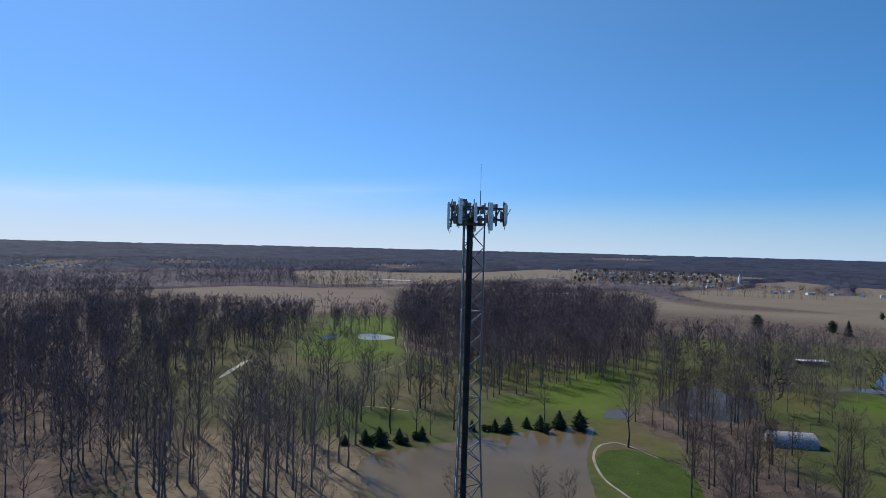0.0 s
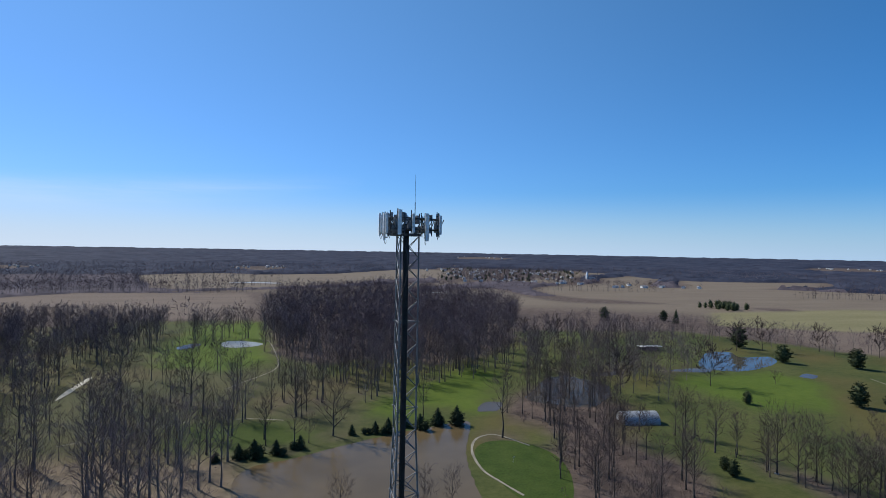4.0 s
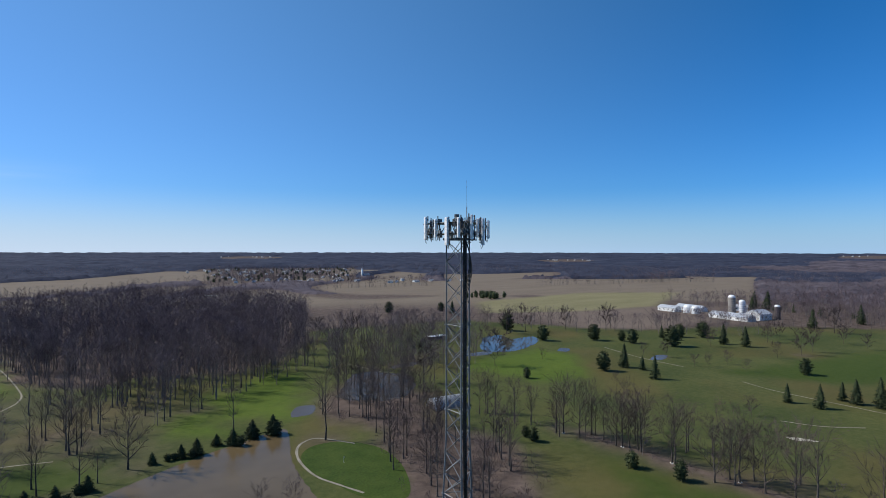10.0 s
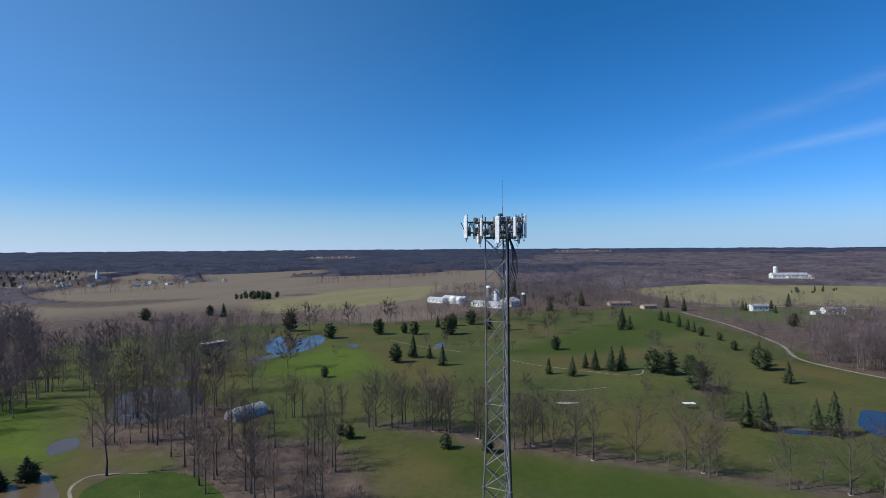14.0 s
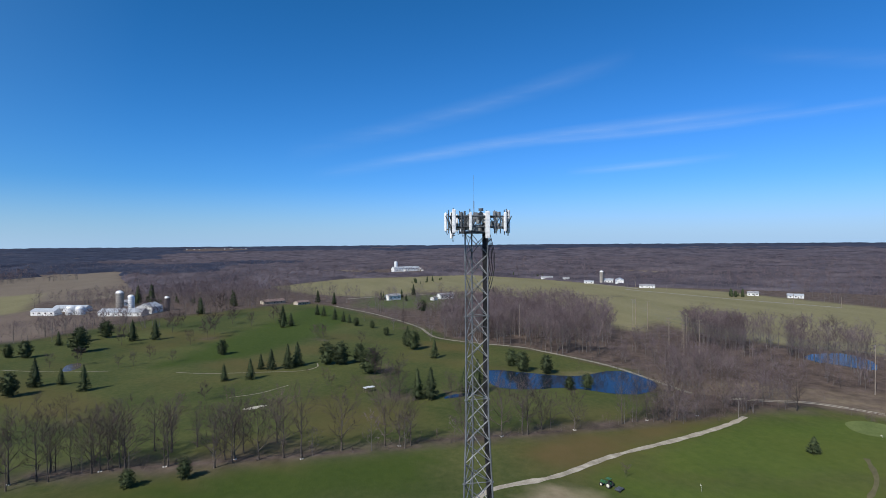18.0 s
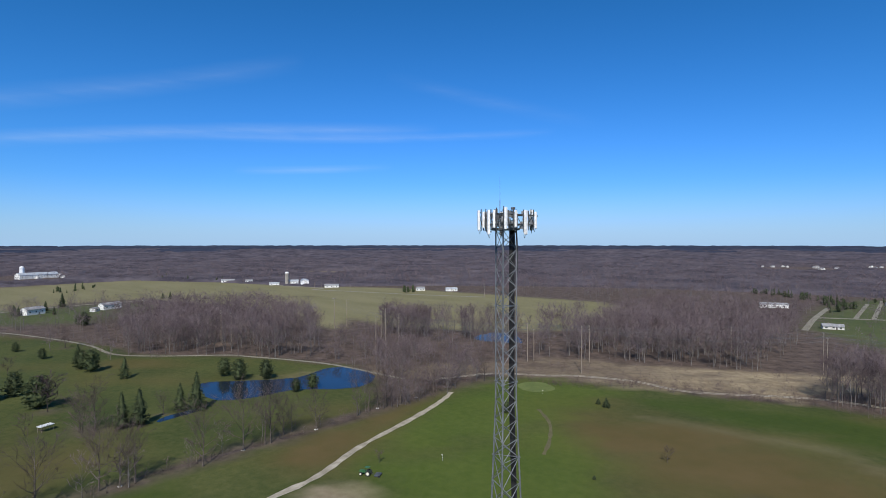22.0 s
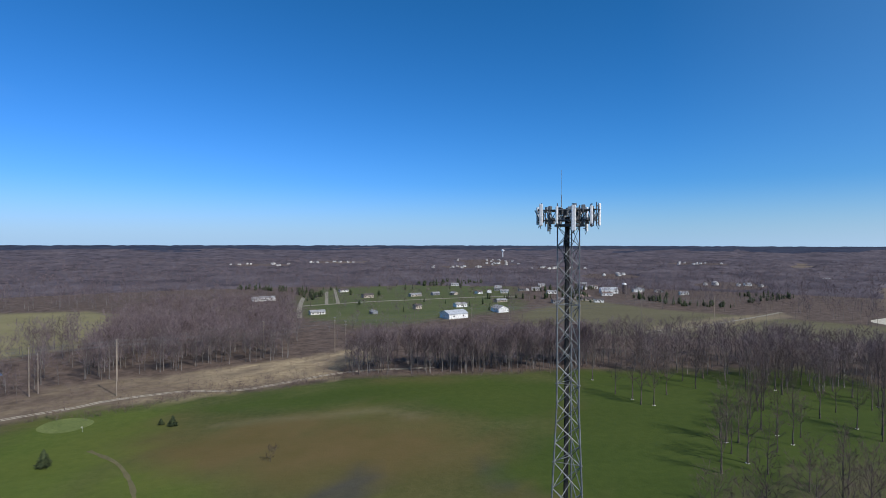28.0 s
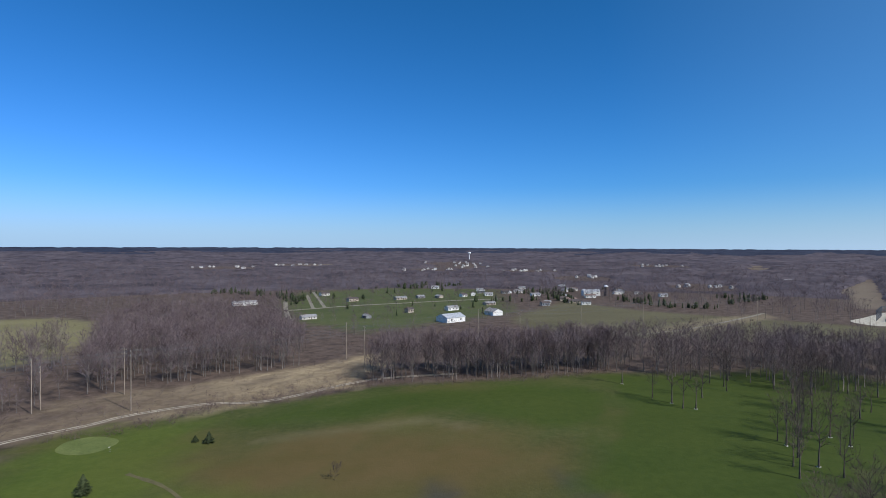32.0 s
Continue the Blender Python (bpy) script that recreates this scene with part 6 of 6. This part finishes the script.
for sx in (-2.2, 2.2):
    for sy in (-1, 1):
        part("post", rod(bmesh.new(), (sx, sy, 0), (sx, sy, 2.1), 0.06), WOOD_POLE, kiosk)

# green tractor with a mower behind it
GREEN_PAINT = mat("green_paint", (0.03, 0.10, 0.04), (0.05, 0.14, 0.06), 2.0, 0.4)
YELLOW = mat("cream_paint", (0.6, 0.58, 0.45), (0.72, 0.7, 0.58), 2.0, 0.5)
RUBBER = mat("rubber", (0.02, 0.02, 0.02), (0.04, 0.04, 0.04), 3.0, 0.85)
tractor = thing("tractor", "green tractor with cream wheels parked on the fairway", "tractor", at=(108.5, -65.5, 0), turn=35)
part("hood", box(bmesh.new(), 1.1, 0, 1.15, 1.8, 0.8, 0.75, bevel=0.1), GREEN_PAINT, tractor)
part("body", box(bmesh.new(), -0.5, 0, 1.0, 1.6, 1.0, 0.7, bevel=0.08), GREEN_PAINT, tractor)
part("seat", box(bmesh.new(), -0.6, 0, 1.6, 0.5, 0.6, 0.6, bevel=0.08), RUBBER, tractor)
part("canopy", box(bmesh.new(), -0.5, 0, 2.5, 1.5, 1.4, 0.1, bevel=0.03), GREEN_PAINT, tractor)
for sx in (-1.1, 0.1):
    for sy in (-0.6, 0.6):
        part("post", rod(bmesh.new(), (sx, sy, 1.2), (sx, sy, 2.5), 0.035), RUBBER, tractor)
for sx, sy, rad in ((-0.8, -0.85, 0.8), (-0.8, 0.85, 0.8), (1.5, -0.7, 0.5), (1.5, 0.7, 0.5)):
    bm = rod(bmesh.new(), (sx, sy - 0.2, rad), (sx, sy + 0.2, rad), rad, 20)
    tyre = part("tyre", bm, RUBBER, tractor)
    part("rim", rod(bmesh.new(), (sx, sy - 0.22, rad), (sx, sy + 0.22, rad), rad * 0.6, 16), YELLOW, tyre)
mower = thing("mower", "dark towed mower behind the tractor", "mower", at=(105.4, -67.7, 0), turn=35)
part("deck", box(bmesh.new(), 0, 0, 0.45, 1.8, 2.6, 0.3, bevel=0.05), DARK_STEEL, mower)
part("drawbar", rod(bmesh.new(), (0.9, 0, 0.5), (2.0, 0, 0.6), 0.06), DARK_STEEL, mower)
for sy in (-1.2, 1.2):
    part("wheel", rod(bmesh.new(), (-0.7, sy - 0.1, 0.3), (-0.7, sy + 0.1, 0.3), 0.3, 14), RUBBER, mower)

# power lines: poles with arms and insulators, wires between them
def pole(x, y, tall, turn, label):
    t = thing("utility_pole", label, "pole", "power line poles", at=(x, y, 0), turn=turn)
    part("post", rod(bmesh.new(), (0, 0, -0.3), (0, 0, tall), 0.24, 10, 0.14), WOOD_POLE, t)
    for z in (tall - 0.6, tall - 2.6):
        arm = part("crossarm", box(bmesh.new(), 0, 0.2, z, 3.2, 0.14, 0.18), WOOD_POLE, t)
        for sx in (-1.5, 0, 1.5):
            part("insulator", rod(bmesh.new(), (sx, 0.2, z + 0.09), (sx, 0.2, z + 0.45), 0.07, 8), RADIO, arm)


LINES = (([(365, -232), (262, -205), (172, -231), (82, -305), (40, -319), (-60, -372), (-160, -405), (-300, -430)], 23), ([(358, -215), (255, -180), (133, -228), (31, -280), (-80, -335), (-200, -375), (-330, -400)], 26), ([(270, -200), (171, -236)], 19))
for line, tall in LINES:
    for k, (x, y) in enumerate(line):
        q, p = line[min(k + 1, len(line) - 1)], line[max(k - 1, 0)]
        turn = math.degrees(math.atan2(q[1] - p[1], q[0] - p[0])) + 90
        pole(x, y, tall, turn, "tall weathered wooden utility pole with crossarms")
    for (ax, ay), (bx, by) in zip(line[:-1], line[1:]):
        side = Vector((-(by - ay), bx - ax, 0)).normalized()
        for off in (-1.5, 0, 1.5):
            for z in (tall - 0.15, tall - 2.15):
                pts = [Vector((ax + (bx - ax) * f, ay + (by - ay) * f, z - 10 * f * (1 - f))) + side * off for f in np.linspace(0, 1, 11)]
                bm = pipe(bmesh.new(), pts, 0.02, 3)
                tagged(part("power_wire", bm, DARK_STEEL), "thin sagging power line wire", "wire", "power line wires")
for x, y, tall in ((357, -121, 24), (361, -130, 21), (291, -216, 23), (394, -238, 22), (145, -256, 22), (300, -219, 20)):
    pole(x, y, tall, -35, "tall weathered wooden utility pole with crossarms")
for x, y in ROAD_E2[1:]:
    pole(x, y, 11, -30, "wooden roadside utility pole")

# substation on a pale gravel pad
flat("pavement_substation", [(-441, -408), (-475, -424), (-507, -440), (-545, -455), (-560, -420), (-500, -380), (-440, -372), (-432, -390)], 0.06, SAND, "pale gravel substation pad", "gravel pad")
station = thing("substation", "grey steel substation frames on pale gravel", "substation", at=(-490, -410, 0), turn=35)
for k in range(6):
    for s in range(2):
        part("frame_post", rod(bmesh.new(), (-25 + 10 * k, -8 + 16 * s, 0), (-25 + 10 * k, -8 + 16 * s, 11), 0.3, 6), STEEL, station)
    part("frame_beam", rod(bmesh.new(), (-25 + 10 * k, -8, 10.5), (-25 + 10 * k, 8, 10.5), 0.25, 6), STEEL, station)
    part("transformer", box(bmesh.new(), -25 + 10 * k, 0, 1.6, 3, 2.5, 3.2, bevel=0.15), RADIO, station)
    part("bushing", rod(bmesh.new(), (-25 + 10 * k, 0, 3.2), (-25 + 10 * k, 0, 5), 0.2, 8), RADOME, station)

# water tower on the horizon
wt_ = thing("water_tower", "far white water tower above the woods", "water tower", at=(-560, -2350, float(rise(2416.0))))
part("stem", rod(bmesh.new(), (0, 0, 0), (0, 0, 34), 2.6, 12, 1.9), WHITE_METAL, wt_)
bm = bmesh.new()
bmesh.ops.create_uvsphere(bm, u_segments=20, v_segments=12, radius=7.5, matrix=pose(0, 0, 36) @ Matrix.Diagonal((1, 1, 0.65, 1)))
part("tank", bm, WHITE_METAL, wt_)

# pale stones at the feet of the trees along the fairway
for x, y in GROVE[::2] + ROW_EAST[::3]:
    bm = bmesh.new()
    for k in range(5):
        a = k * 1.26
        made = bmesh.ops.create_icosphere(bm, subdivisions=1, radius=0.24, matrix=pose(0.5 * math.cos(a), 0.5 * math.sin(a), 0.08) @ Matrix.Diagonal((1, 1, 0.6, 1)))
        for v in made["verts"]:
            v.co += Vector(rng.normal(0, 0.06, 3))
    ob = part("stone_ring", bm, LIMESTONE)
    ob.location = (x, y, 0)
    tagged(ob, "ring of pale stones round a tree foot", "stones", "stones at tree feet")

# flagsticks on the greens
for x, y in ((100, -90), (123, -178), (62, 135)):
    t = thing("flagstick", "thin white golf flagstick with a small flag", "flagstick", "golf flagsticks", at=(x, y, 0))
    part("stick", rod(bmesh.new(), (0, 0, 0), (0, 0, 2.1), 0.025, 6), RADOME, t)
    part("flag", box(bmesh.new(), 0.3, 0, 1.9, 0.45, 0.03, 0.3), YELLOW, t)
house(640, 95, 26, 12, 3.2, -60, "low clubhouse with a brown roof", "country houses", RED_ROOF, TAN_SIDING, rise=0.35)
house(622, 60, 16, 9, 3.0, -50, "low outbuilding with a brown roof", "country houses", RED_ROOF, TAN_SIDING, rise=0.35)
